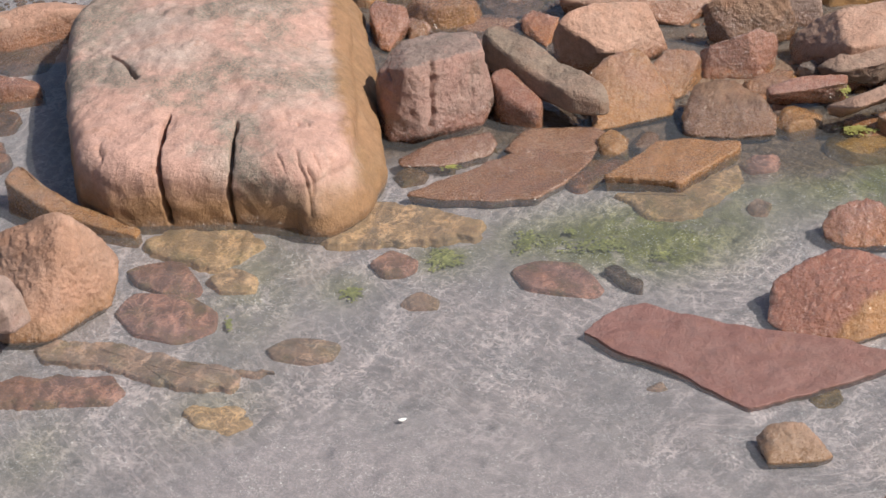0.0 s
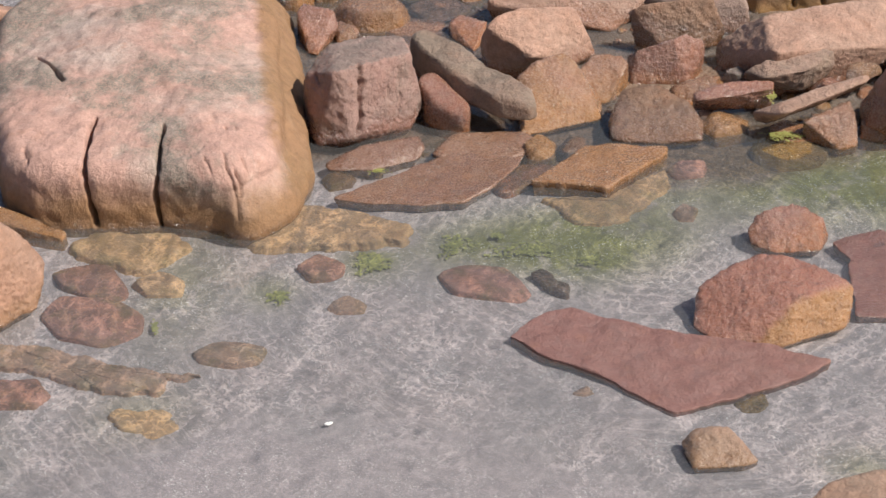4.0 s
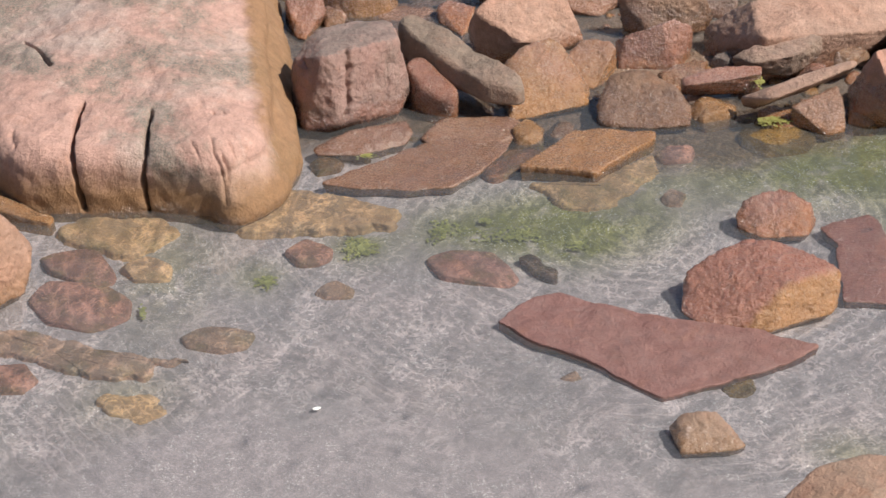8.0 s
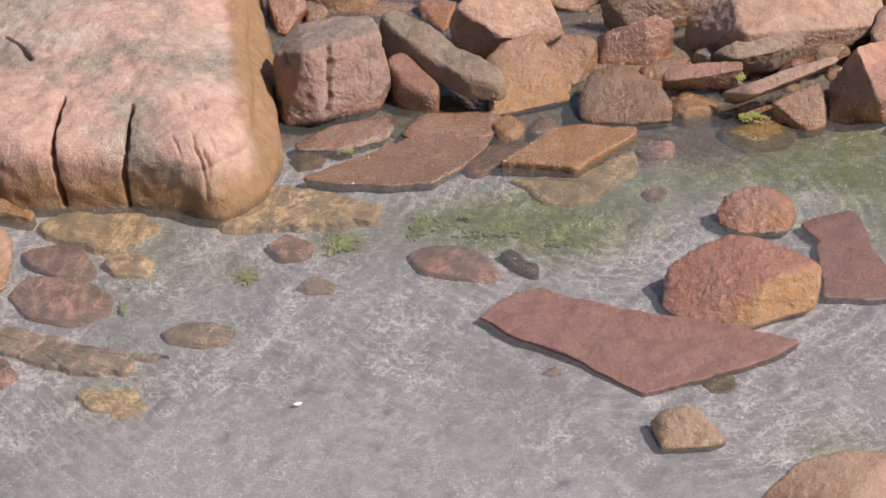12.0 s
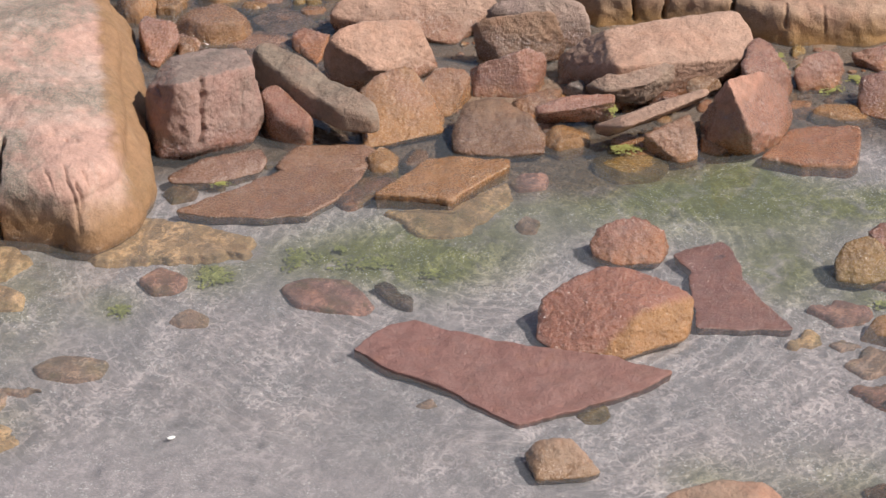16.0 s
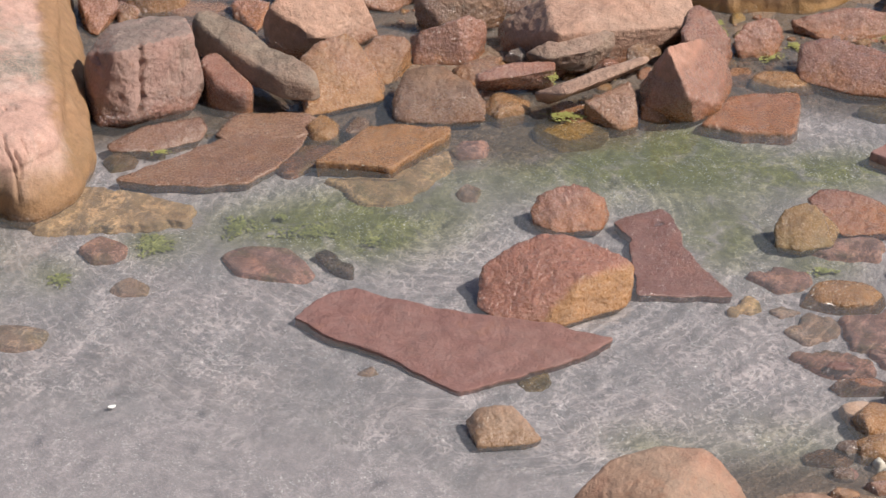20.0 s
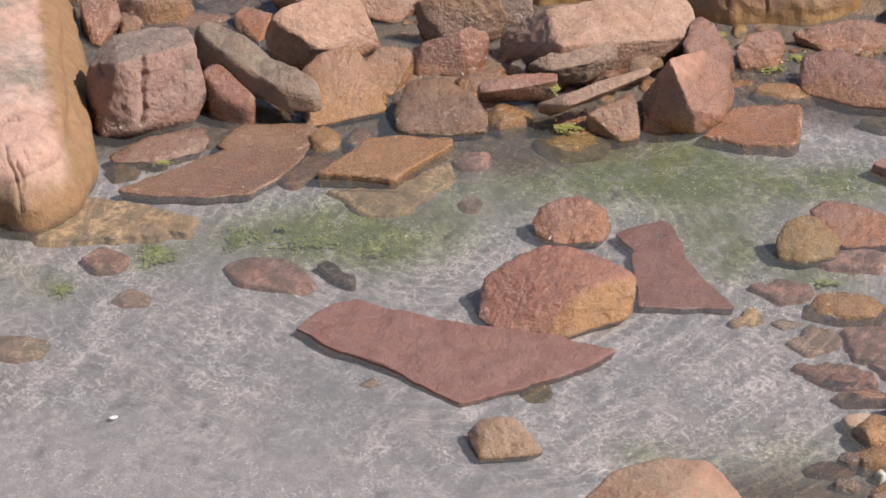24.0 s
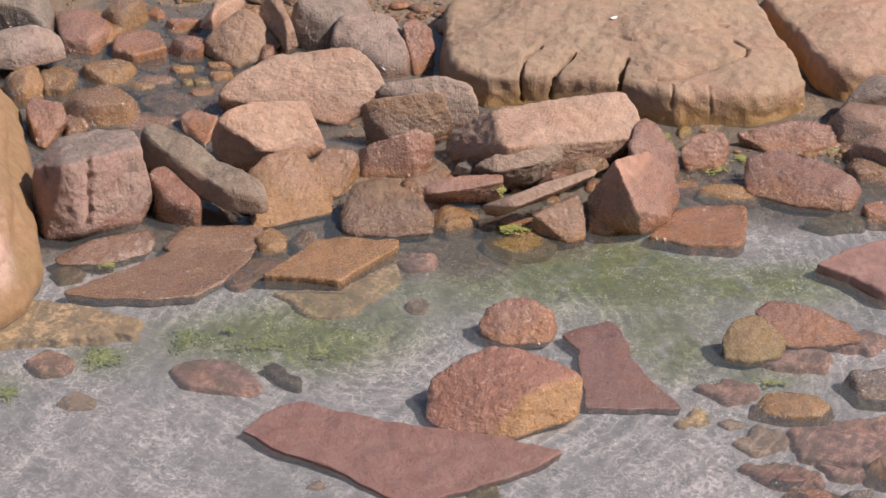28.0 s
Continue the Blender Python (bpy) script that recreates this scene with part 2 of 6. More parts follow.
def bed_material():
    """Grey pink shell sand, speckled with grit and with painted white sparkle, green weed film where the mesh says so.
    """
    n = Nodes("shell_sand")
    v, z, rnd = n.spot()
    weed = n.t.nodes.new("ShaderNodeAttribute")
    weed.attribute_name = "weed"
    col = n.mix(n.span(n.noise(v, 0.8, 4, 0.6), 0.35, 0.65), (0.495, 0.437, 0.443), (0.555, 0.475, 0.475))
    col = n.mix(n.span(n.noise(v, 55.0, 2, 0.6), 0.5, 0.66, 0.0, 0.5), col, (0.74, 0.71, 0.69))
    col = n.mix(n.span(n.noise(v, 80.0, 2, 0.6), 0.52, 0.68, 0.0, 0.4), col, (0.22, 0.19, 0.18))
    col = n.mix(n.span(n.noise(v, 6.0, 5, 0.7), 0.45, 0.7, 0.0, 0.4), col, (0.37, 0.32, 0.30))
    film = n.math("MULTIPLY", weed.outputs["Fac"], n.span(n.noise(v, 2.2, 5, 0.65, 0.6), 0.2, 0.55))
    col = n.mix(film, col, n.mix(n.noise(v, 5.0, 3, 0.6), (0.2, 0.205, 0.062), (0.29, 0.29, 0.105)))
    # sparkle painted as near-white specks in the sand colour
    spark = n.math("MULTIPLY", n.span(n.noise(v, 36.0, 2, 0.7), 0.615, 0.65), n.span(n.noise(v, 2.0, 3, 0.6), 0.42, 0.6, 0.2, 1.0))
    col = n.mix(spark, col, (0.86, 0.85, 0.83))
    shore = n.t.nodes.new("ShaderNodeAttribute")
    shore.attribute_name = "shore"
    land = shore.outputs["Fac"]
    shoal = n.span(n.math("ADD", z, n.math("MULTIPLY", n.math("SUBTRACT", n.noise(v, 4.0, 4, 0.6), 0.5), 0.03)), -0.06, -0.02)
    # more painted sparkle for the shoals
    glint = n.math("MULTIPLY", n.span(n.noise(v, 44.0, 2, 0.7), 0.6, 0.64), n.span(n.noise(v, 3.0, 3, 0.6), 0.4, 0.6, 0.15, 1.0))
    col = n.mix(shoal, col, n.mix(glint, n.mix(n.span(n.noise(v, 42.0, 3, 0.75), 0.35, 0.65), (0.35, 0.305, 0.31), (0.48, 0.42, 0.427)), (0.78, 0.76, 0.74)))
    col = n.mix(n.math("MULTIPLY", land, 0.8), col, n.mix(n.noise(v, 4.0, 5, 0.7), (0.15, 0.085, 0.035), (0.28, 0.16, 0.07)))
    n.link(col, n.bsdf.inputs["Base Color"])
    n.link(n.span(land, 0.0, 1.0, 0.8, 0.28), n.bsdf.inputs["Roughness"])
    b = n.bump(n.noise(v, 5.0, 4, 0.55), 0.5, 0.05)
    b = n.bump(n.noise(v, 50.0, 2, 0.6), 0.5, 0.008, b)
    pebbly = n.math("MULTIPLY", land, n.noise(v, 13.0, 4, 0.65))
    b = n.bump(pebbly, 0.9, 0.09, b)
    n.link(b, n.bsdf.inputs["Normal"])
    return n.mat


def water_material():
    """Clear shallow water: see-through, a rippled mirror by the angle; caustic light and ripple lines are painted into
    its tint.
    """
    n = Nodes("sea_water")
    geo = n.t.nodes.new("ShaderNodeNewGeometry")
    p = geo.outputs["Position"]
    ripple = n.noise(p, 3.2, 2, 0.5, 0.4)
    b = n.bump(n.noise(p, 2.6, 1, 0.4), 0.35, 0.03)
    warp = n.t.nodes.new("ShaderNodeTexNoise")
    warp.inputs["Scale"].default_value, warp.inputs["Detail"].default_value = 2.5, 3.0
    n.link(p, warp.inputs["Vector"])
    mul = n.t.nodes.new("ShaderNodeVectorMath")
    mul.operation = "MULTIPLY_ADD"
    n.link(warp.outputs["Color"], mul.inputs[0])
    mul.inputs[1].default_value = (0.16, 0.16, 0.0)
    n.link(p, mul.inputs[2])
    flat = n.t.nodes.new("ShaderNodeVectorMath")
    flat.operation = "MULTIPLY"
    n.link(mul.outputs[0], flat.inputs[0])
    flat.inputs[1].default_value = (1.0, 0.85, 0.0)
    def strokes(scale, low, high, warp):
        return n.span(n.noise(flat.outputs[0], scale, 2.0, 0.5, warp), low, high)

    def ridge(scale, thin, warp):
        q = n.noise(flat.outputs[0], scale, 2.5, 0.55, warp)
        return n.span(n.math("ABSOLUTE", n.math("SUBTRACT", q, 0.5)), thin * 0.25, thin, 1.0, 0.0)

    # caustics painted as bright squiggles in the tint; no light is bent
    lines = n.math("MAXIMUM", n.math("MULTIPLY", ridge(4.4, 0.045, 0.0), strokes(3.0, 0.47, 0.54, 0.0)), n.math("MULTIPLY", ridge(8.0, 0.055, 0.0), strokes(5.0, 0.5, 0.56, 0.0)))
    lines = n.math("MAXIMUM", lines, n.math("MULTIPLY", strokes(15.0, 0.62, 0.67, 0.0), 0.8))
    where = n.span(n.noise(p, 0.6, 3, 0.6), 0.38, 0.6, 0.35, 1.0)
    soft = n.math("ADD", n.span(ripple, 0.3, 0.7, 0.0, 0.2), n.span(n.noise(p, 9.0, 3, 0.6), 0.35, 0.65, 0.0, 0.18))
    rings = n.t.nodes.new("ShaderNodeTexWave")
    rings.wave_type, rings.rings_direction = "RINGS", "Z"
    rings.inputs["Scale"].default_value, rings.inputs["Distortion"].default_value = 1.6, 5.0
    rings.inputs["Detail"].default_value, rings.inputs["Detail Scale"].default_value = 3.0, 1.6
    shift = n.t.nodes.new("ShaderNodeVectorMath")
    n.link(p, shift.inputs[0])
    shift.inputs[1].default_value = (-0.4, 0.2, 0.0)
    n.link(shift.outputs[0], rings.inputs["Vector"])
    # ring-shaped ripple highlights and dark troughs, painted the same way
    crest_light = n.span(rings.outputs["Fac"], 0.88, 0.99, 0.0, 0.5)
    painted_caustic = n.math("ADD", n.math("MULTIPLY", lines, where), n.math("MULTIPLY", crest_light, n.span(n.noise(p, 0.5, 2, 0.5), 0.42, 0.6)))
    painted_caustic = n.math("ADD", painted_caustic, soft)
    trough_shade = n.math("MULTIPLY", n.span(rings.outputs["Fac"], 0.35, 0.05, 0.0, 0.12), n.span(n.noise(p, 0.5, 2, 0.5), 0.42, 0.6))
    painted_caustic = n.math("SUBTRACT", painted_caustic, trough_shade)
    tint = n.mix(painted_caustic, (0.575, 0.593, 0.6), (1.0, 1.0, 1.0))
    # the painted pattern fades over shallow ground
    deep = n.t.nodes.new("ShaderNodeAttribute")
    deep.attribute_name = "deep"
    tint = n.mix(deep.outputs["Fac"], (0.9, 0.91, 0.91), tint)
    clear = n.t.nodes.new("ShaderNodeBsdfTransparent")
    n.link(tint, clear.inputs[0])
    gloss = n.t.nodes.new("ShaderNodeBsdfGlossy")
    gloss.inputs["Roughness"].default_value = 0.06
    n.link(b, gloss.inputs["Normal"])
    fres = n.add("Fresnel", IOR=1.5)
    n.link(b, fres.inputs["Normal"])
    mixer = n.t.nodes.new("ShaderNodeMixShader")
    n.link(fres.outputs[0], mixer.inputs[0])
    n.link(clear.outputs[0], mixer.inputs[1])
    n.link(gloss.outputs[0], mixer.inputs[2])
    # grey diffuse layer that paints a milky haze over everything below
    milky_veil = n.t.nodes.new("ShaderNodeBsdfDiffuse")
    milky_veil.inputs[0].default_value = (0.54, 0.56, 0.56, 1.0)
    haze = n.t.nodes.new("ShaderNodeMixShader")
    haze.inputs[0].default_value = 0.065
    n.link(mixer.outputs[0], haze.inputs[1])
    n.link(milky_veil.outputs[0], haze.inputs[2])
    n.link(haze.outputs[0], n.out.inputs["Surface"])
    return n.mat


def weed_material(name, dark, light):
    n = Nodes(name)
    v, z, rnd = n.spot()
    col = n.mix(n.noise(v, 9.0, 3, 0.6), dark, light)
    n.link(col, n.bsdf.inputs["Base Color"])
    n.bsdf.inputs["Roughness"].default_value = 0.5
    return n.mat


def shell_material():
    n = Nodes("white_shell")
    v, z, rnd = n.spot()
    n.link(n.mix(n.noise(v, 60.0, 3, 0.6), (0.75, 0.73, 0.68), (0.86, 0.85, 0.82)), n.bsdf.inputs["Base Color"])
    n.bsdf.inputs["Roughness"].default_value = 0.45
    return n.mat


SAND, WATER, SHELL = bed_material(), water_material(), shell_material()
WEED = weed_material("green_seaweed", (0.22, 0.22, 0.06), (0.33, 0.31, 0.1))
WEED_LOW = weed_material("submerged_green_seaweed", (0.36, 0.38, 0.12), (0.48, 0.48, 0.18))

# ================= ground and water =================


def step(a, b, x):
    s = min(max((x - a) / (b - a), 0.0), 1.0)
    return s * s * (3 - 2 * s)


def blob(x, y, cx, cy, rx, ry):
    return math.exp(-((x - cx) / rx) ** 2 - ((y - cy) / ry) ** 2)


def behind(x, y):
    """0 in the pool beside the huge boulder."""
    return max(step(-8.9, -8.2, x), step(6.5, 8.0, y))


def shore_at(x, y):
    """1 where stony ground takes over from sand."""
    edge = 1.2 + 0.7 * noise.noise(Vector((x * 0.8, 0.3, 1.0))) + 1.3 * step(1.5, 4.5, x)
    return max(step(edge, edge + 0.8, y) * behind(x, y), step(-4.6, -5.4, y) * step(3.1, 3.9, x), step(-11.0, -13.0, y), step(11.0, 13.0, abs(x)))


def bed(x, y):
    """Height of the ground."""
    bank = y + 3.45 + 0.35 * max(x + 2.0, 0.0) + 0.9 * max(-4.4 - x, 0.0) + 0.35 * noise.noise(Vector((x * 0.9, y * 0.9, 5.0)))
    z = -0.13 + 0.118 * step(0.7, -1.6, bank) + 0.06 * blob(x, y, 0.6, -2.9, 2.3, 1.0) + 0.05 * blob(x, y, 3.3, -1.3, 0.9, 0.9) + 0.06 * blob(x, y, 0.8, -3.7, 1.2, 0.6) + 0.03 * noise.noise(Vector((x * 0.7, y * 0.7, 3.0)))
    z = min(z, -0.008)
    edge = 2.3 + 0.5 * noise.noise(Vector((x * 0.5, 0.3, 1.0))) + 1.2 * step(2.5, 5.0, x)
    z += 0.12 * step(edge, edge + 1.6, y) * behind(x, y) + 0.06 * step(edge, edge + 1.6, y) * noise.noise(Vector((x * 1.1, y * 1.1, 9.0)))
    z += 0.012 * noise.noise(Vector((x * 3.0, y * 3.0, 7.0)))
    z -= 0.17 * blob(x, y, -2.9, 6.6, 1.7, 2.2) + 0.08 * blob(x, y, -0.3, 2.3, 0.5, 0.4)
    z += 0.12 * step(-4.5, -6.0, y) * step(3.0, 4.5, x)
    z += 3.0 * step(9.0, 22.0, y) + 5.0 * step(20.0, 80.0, y)
    z += 15.4 * step(-14.0, -26.0, y)
    z += 1.5 * step(16.0, 30.0, abs(x))
    return z


WEEDS = [  # centre, size, strength of the green film on the sand
# <weeds>
    (2.67, 2.46, 1.37, 0.68, 0.80),
    (-1.59, 2.25, 1.30, 0.40, 0.50),
    (2.72, 1.27, 2.34, 0.81, 1.00),
    (5.70, 1.38, 1.61, 0.52, 0.90),
    (4.05, -0.29, 0.64, 0.82, 0.95),
    (-1.54, -0.20, 1.05, 0.63, 0.90),
    (-3.15, -0.60, 0.37, 0.42, 0.90),
    (-0.36, -0.44, 0.59, 0.46, 0.70),
    (-4.28, -1.36, 0.32, 0.37, 0.60),
    (-0.54, 0.12, 0.85, 0.88, 0.80),
    (-5.43, -1.33, 0.58, 1.27, 0.50),
    (5.23, -0.89, 0.50, 0.38, 0.80),
    (2.75, -4.69, 0.45, 0.37, 0.50),
    (4.34, -4.75, 1.01, 0.61, 0.50),
    (-7.39, -4.97, 0.46, 0.75, 0.35),
    (-5.51, -3.97, 0.58, 0.58, 0.40),
    (0.57, 0.13, 0.51, 0.80, 0.50),
    (3.95, 2.07, 0.54, 0.36, 0.60),
# </weeds>
]


def weed_at(x, y):
    return min(1.0, sum(s * blob(x, y, cx, cy, rx, ry) for cx, cy, rx, ry, s in WEEDS))


def grid_lines(near, far, fine, reach):
    inner = np.arange(near, far + fine / 2, fine)
    grow = np.cumsum(np.geomspace(fine, reach / 3.5, 26))
    return np.concatenate([near - grow[::-1], inner, far + grow])


def sheet(name, xs, ys, height, material):
    verts = [(x, y, height(x, y)) for y in ys for x in xs]
    w = len(xs)
    faces = [(j * w + i, j * w + i + 1, (j + 1) * w + i + 1, (j + 1) * w + i) for j in range(len(ys) - 1) for i in range(w - 1)]
    me = bpy.data.meshes.new(name)
    me.from_pydata(verts, [], faces)
    me.shade_smooth()
    me.materials.append(material)
    return new(name, me)


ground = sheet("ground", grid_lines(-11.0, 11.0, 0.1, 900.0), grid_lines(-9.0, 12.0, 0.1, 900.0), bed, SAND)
shore = ground.data.attributes.new("shore", "FLOAT", "POINT")
shore.data.foreach_set("value", [shore_at(v.co.x, v.co.y) for v in ground.data.vertices])
layer = ground.data.attributes.new("weed", "FLOAT", "POINT")
layer.data.foreach_set("value", [weed_at(v.co.x, v.co.y) for v in ground.data.vertices])
tagged(ground, "grey pink shell sand bed with green weed film, rising to a rocky shore", "sand", kind="structure")
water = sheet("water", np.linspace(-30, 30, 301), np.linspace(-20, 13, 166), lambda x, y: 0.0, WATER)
deep = water.data.attributes.new("deep", "FLOAT", "POINT")
deep.data.foreach_set("value", [0.3 + 0.7 * step(0.015, 0.06, -bed(v.co.x, v.co.y)) for v in water.data.vertices])
tagged(water, "clear shallow rippled sea water over sand", "water", kind="structure")

# ================= stones =================
BALLS = {}


def ball(level):
    """Unit directions and triangles of a sphere."""
    if level not in BALLS:
        bm = bmesh.new()
        bmesh.ops.create_icosphere(bm, subdivisions=level, radius=1.0)
        BALLS[level] = (np.array([v.co[:] for v in bm.verts]), [[v.index for v in f.verts] for f in bm.faces])
        bm.free()
    return BALLS[level]


COUNT = [0]


def stone_points(half, sides, sharp, level, tilt, rough, cuts, seed):
    """Points of a worn block: flat sides given by (bearing, distance, backward lean), top and bottom, met by worn edges."""
    rng = random.Random(seed)
    d, _ = ball(level)
    wide = max(max(s[1] * abs(math.cos(radians(s[0]))) for s in sides), 0.05)
    deep = max(max(s[1] * abs(math.sin(radians(s[0]))) for s in sides), 0.05)
    grow = np.array([wide, deep, half])
    way = d * grow
    planes = []
    for bearing, dist, lean in sides:
        a, e = radians(bearing), radians(lean)
        planes.append(((math.cos(a) * math.cos(e), math.sin(a) * math.cos(e), math.sin(e)), dist))
    planes.append(((-tilt[0] + rng.uniform(-0.05, 0.05), -tilt[1] + rng.uniform(-0.05, 0.05), 1.0), half))
    planes.append(((0.0, 0.0, -1.0), half))
    for _ in range(9):  # chipped corners
        a, e = rng.uniform(0, 2 * math.pi), rng.uniform(0.1, 1.1)
        nrm = (math.cos(a) * math.cos(e) / wide, math.sin(a) * math.cos(e) / deep, math.sin(e) / half)
        planes.append((nrm, rng.uniform(0.86, 1.15)))
    for c in cuts:
        planes.append((c[:3], c[3]))
    total = np.zeros(len(d))
    for nrm, dist in planes:
        total += np.maximum(way @ np.array(nrm) / max(dist, 0.02), 0.0) ** sharp
    pts = way * (total ** (-1.0 / sharp))[:, None]
    off = Vector((rng.uniform(-50, 50), rng.uniform(-50, 50), 0))
    size = min((wide + deep) / 2, half * 2.0)
    out = d / grow
    out /= np.linalg.norm(out, axis=1)[:, None]
    amp = (rough if rough else 0.05) * min(size, 1.2)
    f1, f2, f3 = 1.2 / max(size, 0.15), 3.6 / max(size, 0.12), 11.0 / max(size, 0.12)
    push = []
    for p in pts:
        p = Vector(p)
        big = noise.noise(p * f1 + off)
        mid = abs(noise.noise(p * f2 + off))
        small = abs(noise.noise(p * f3 + off))
        push.append(big * 1.2 - mid * 0.8 - small * 0.4 + 0.35)
    return pts + out * (np.array(push) * amp)[:, None], out


def rock(name, label, material, place, half, sides, sharp=7, level=5, tilt=(0, 0), rough=0.0, cuts=()):
    COUNT[0] += 1
    pts, out = stone_points(half, sides, sharp * 1.7, level, tilt, rough, cuts, COUNT[0])
    me = bpy.data.meshes.new(name)
    me.from_pydata(pts.tolist(), [], ball(level)[1])
    me.shade_smooth()
    me.materials.append(STONE[material])
    ob = new(name, me)
    ob.location = place
    kind = "boulder" if "boulder" in name or "outcrop" in name else "slab" if "slab" in name else "rock"
    return tagged(ob, label, kind)


def stone(name, label, material, place, height, corners, lean=5, edge=0.03, flares=(), tilt=(0, 0), rough=0.025, dome=0.0, fine=0.028, grooves=(), thin=False, belly=False):
    """A worn slab or block: its upper face has these corners round place; the sides go down to its foot, with a lean that may
    differ for some bearings (flares: from, to, degrees); edge is the wear of the rim; thin: the underside follows the top."""
    COUNT[0] += 1
    rng = random.Random(COUNT[0])
    off = Vector((rng.uniform(-50, 50), rng.uniform(-50, 50), 0))
    ring = [Vector((x, y, 0)) for x, y in corners]
    legs = [(ring[(i + 1) % len(ring)] - p).length for i, p in enumerate(ring)]
    total = sum(legs)
    count = int(min(max(total / fine, 48), 1100))
    rim, i, done = [], 0, 0.0
    for k in range(count):
        at = total * k / count
        while at > done + legs[i]:
            done += legs[i]
            i += 1
        rim.append(ring[i].lerp(ring[(i + 1) % len(ring)], (at - done) / legs[i])[:2])
    rim = np.array(rim)
    for _ in range(max(2, int(edge / fine * 2.5))):
        rim = (np.roll(rim, 1, 0) + 2 * rim + np.roll(rim, -1, 0)) / 4
    side = np.roll(rim, -1, 0) - np.roll(rim, 1, 0)
    side /= np.linalg.norm(side, axis=1)[:, None]
    outw = np.stack([side[:, 1], -side[:, 0]], 1)
    jag = np.array([noise.noise(Vector((x * 4, y * 4, 0)) + off) + 0.6 * noise.noise(Vector((x * 13, y * 13, 2)) + off) for x, y in rim])
    if height < 0.35:
        rim = rim + outw * (jag * max(rough, 0.02) * (3.0 if lean > 20 else 1.2))[:, None]
    bearing = np.degrees(np.arctan2(outw[:, 1], outw[:, 0]))
    slope = np.full(count, float(lean))
    for a, b, deg in flares:
        slope = np.where((bearing >= a) & (bearing <= b), deg, slope)
    for _ in range(max(4, count // 30)):
        slope = (np.roll(slope, 1) + 2 * slope + np.roll(slope, -1)) / 4
    slope = np.tan(np.radians(slope))
    edge = min(edge, height * 0.5)
    radius = np.linalg.norm(rim, axis=1).mean()
    layers = []
    ray = rim / np.linalg.norm(rim, axis=1)[:, None]
    inner = rim - ray * edge
    steps = int(min(max(radius / (fine * 1.5), 5), 90))
    for r in np.linspace(0.12, 1.0, steps):
        p = inner * r
        layers.append(np.column_stack([p, p @ np.array(tilt) + dome * (1 - r * r)]))
    rise = rim @ np.array(tilt)
    for u in np.linspace(0, math.pi / 2, 5 if edge < 0.08 else 9)[1:]:
        p = rim - ray * edge * (1 - math.sin(u))
        layers.append(np.column_stack([p, p @ np.array(tilt) - edge * (1 - math.cos(u))]))
    low = int(min(max((height - edge) / (fine * 1.4), 3), 30))
    for s in np.linspace(0, 1, low + 1)[1:]:
        down = edge + (height - edge + (0.0 if thin else rise)) * s
        out_by = (height - edge) * 0.8 * math.sin(s * math.pi * 0.72) if belly else down - edge
        p = rim + outw * np.broadcast_to(slope * out_by, count)[:, None]
        layers.append(np.column_stack([p, rise - down]))
    pts = np.concatenate(layers + [[[0, 0, dome]], [[0, 0, -height]]])
    m = len(layers)
    top, foot = m * count, m * count + 1
    faces = [(top, k, (k + 1) % count) for k in range(count)]
    for j in range(m - 1):
        for k in range(count):
            n = (k + 1) % count
            faces.append((j * count + k, (j + 1) * count + k, (j + 1) * count + n, j * count + n))
    faces += [((m - 1) * count + k, foot, (m - 1) * count + (k + 1) % count) for k in range(count)]
    me = bpy.data.meshes.new(name)
    me.from_pydata(pts.tolist(), [], faces)
    out = np.zeros(len(pts) * 3)
    me.vertex_normals.foreach_get("vector", out)
    out = out.reshape(-1, 3)
    size = min(radius, max(height, 0.25) * 1.5)
    f1, f2, f3 = 1.1 / max(size, 0.2), min(3.5 / max(size, 0.2), 4.0), min(9.0 / max(size, 0.2), 6.5)
    out[top] = (0, 0, 1)
    push = []
    for p in pts:
        p = Vector(p)
        push.append(noise.noise(p * f1 + off) * 1.5 - abs(noise.noise(p * f2 + off)) * 0.55 + 0.3 * noise.noise(p * f3 + off) + 0.2)
    push[top] = sum(push[:count]) / count
    pts = pts + out * (np.array(push) * rough * min(max(size, 0.4), 1.2) * 2.0)[:, None]
    if grooves:
        pts = groove(pts, out, place, grooves)
    me.vertices.foreach_set("co", pts.ravel())
    me.update()
    me.shade_smooth()
    me.materials.append(STONE[material])
    ob = new(name, me)
    ob.location = place
    kind = "boulder" if "boulder" in name or "outcrop" in name else "slab" if "slab" in name else "rock"
    return tagged(ob, label, kind)


def groove(pts, out, place, lines):
    """Cuts clefts along lines of places, fitted to the camera's view with depth ignored: (line, half width, depth)."""
    world = pts + np.array(place)
    view_way = Vector(place) - EYE
    view_way = np.array(view_way.normalized())
    flat = np.eye(3) - np.outer(view_way, view_way)
    near = np.clip(-(out @ view_way) * 4.0, 0, 1)
    world = world @ flat
    push = np.zeros(len(pts))
    for line, wide, deep in lines:
        line = np.array(line) @ flat
        best = np.full(len(pts), 9.0)
        for a, b in zip(line[:-1], line[1:]):
            s = np.clip((world - a) @ (b - a) / max((b - a) @ (b - a), 1e-6), 0, 1)
            best = np.minimum(best, np.linalg.norm(world - a - s[:, None] * (b - a), axis=1))
        wander = 1 + 0.45 * np.sin(world[:, 2] * 23 + world[:, 0] * 9) * np.sin(world[:, 1] * 17)
        push = np.maximum(push, deep * np.exp(-((best / (wide * wander)) ** 4)) + 0.16 * deep * np.exp(-((best / (wide * 4)) ** 2)))
    return pts - out * (push * near)[:, None]


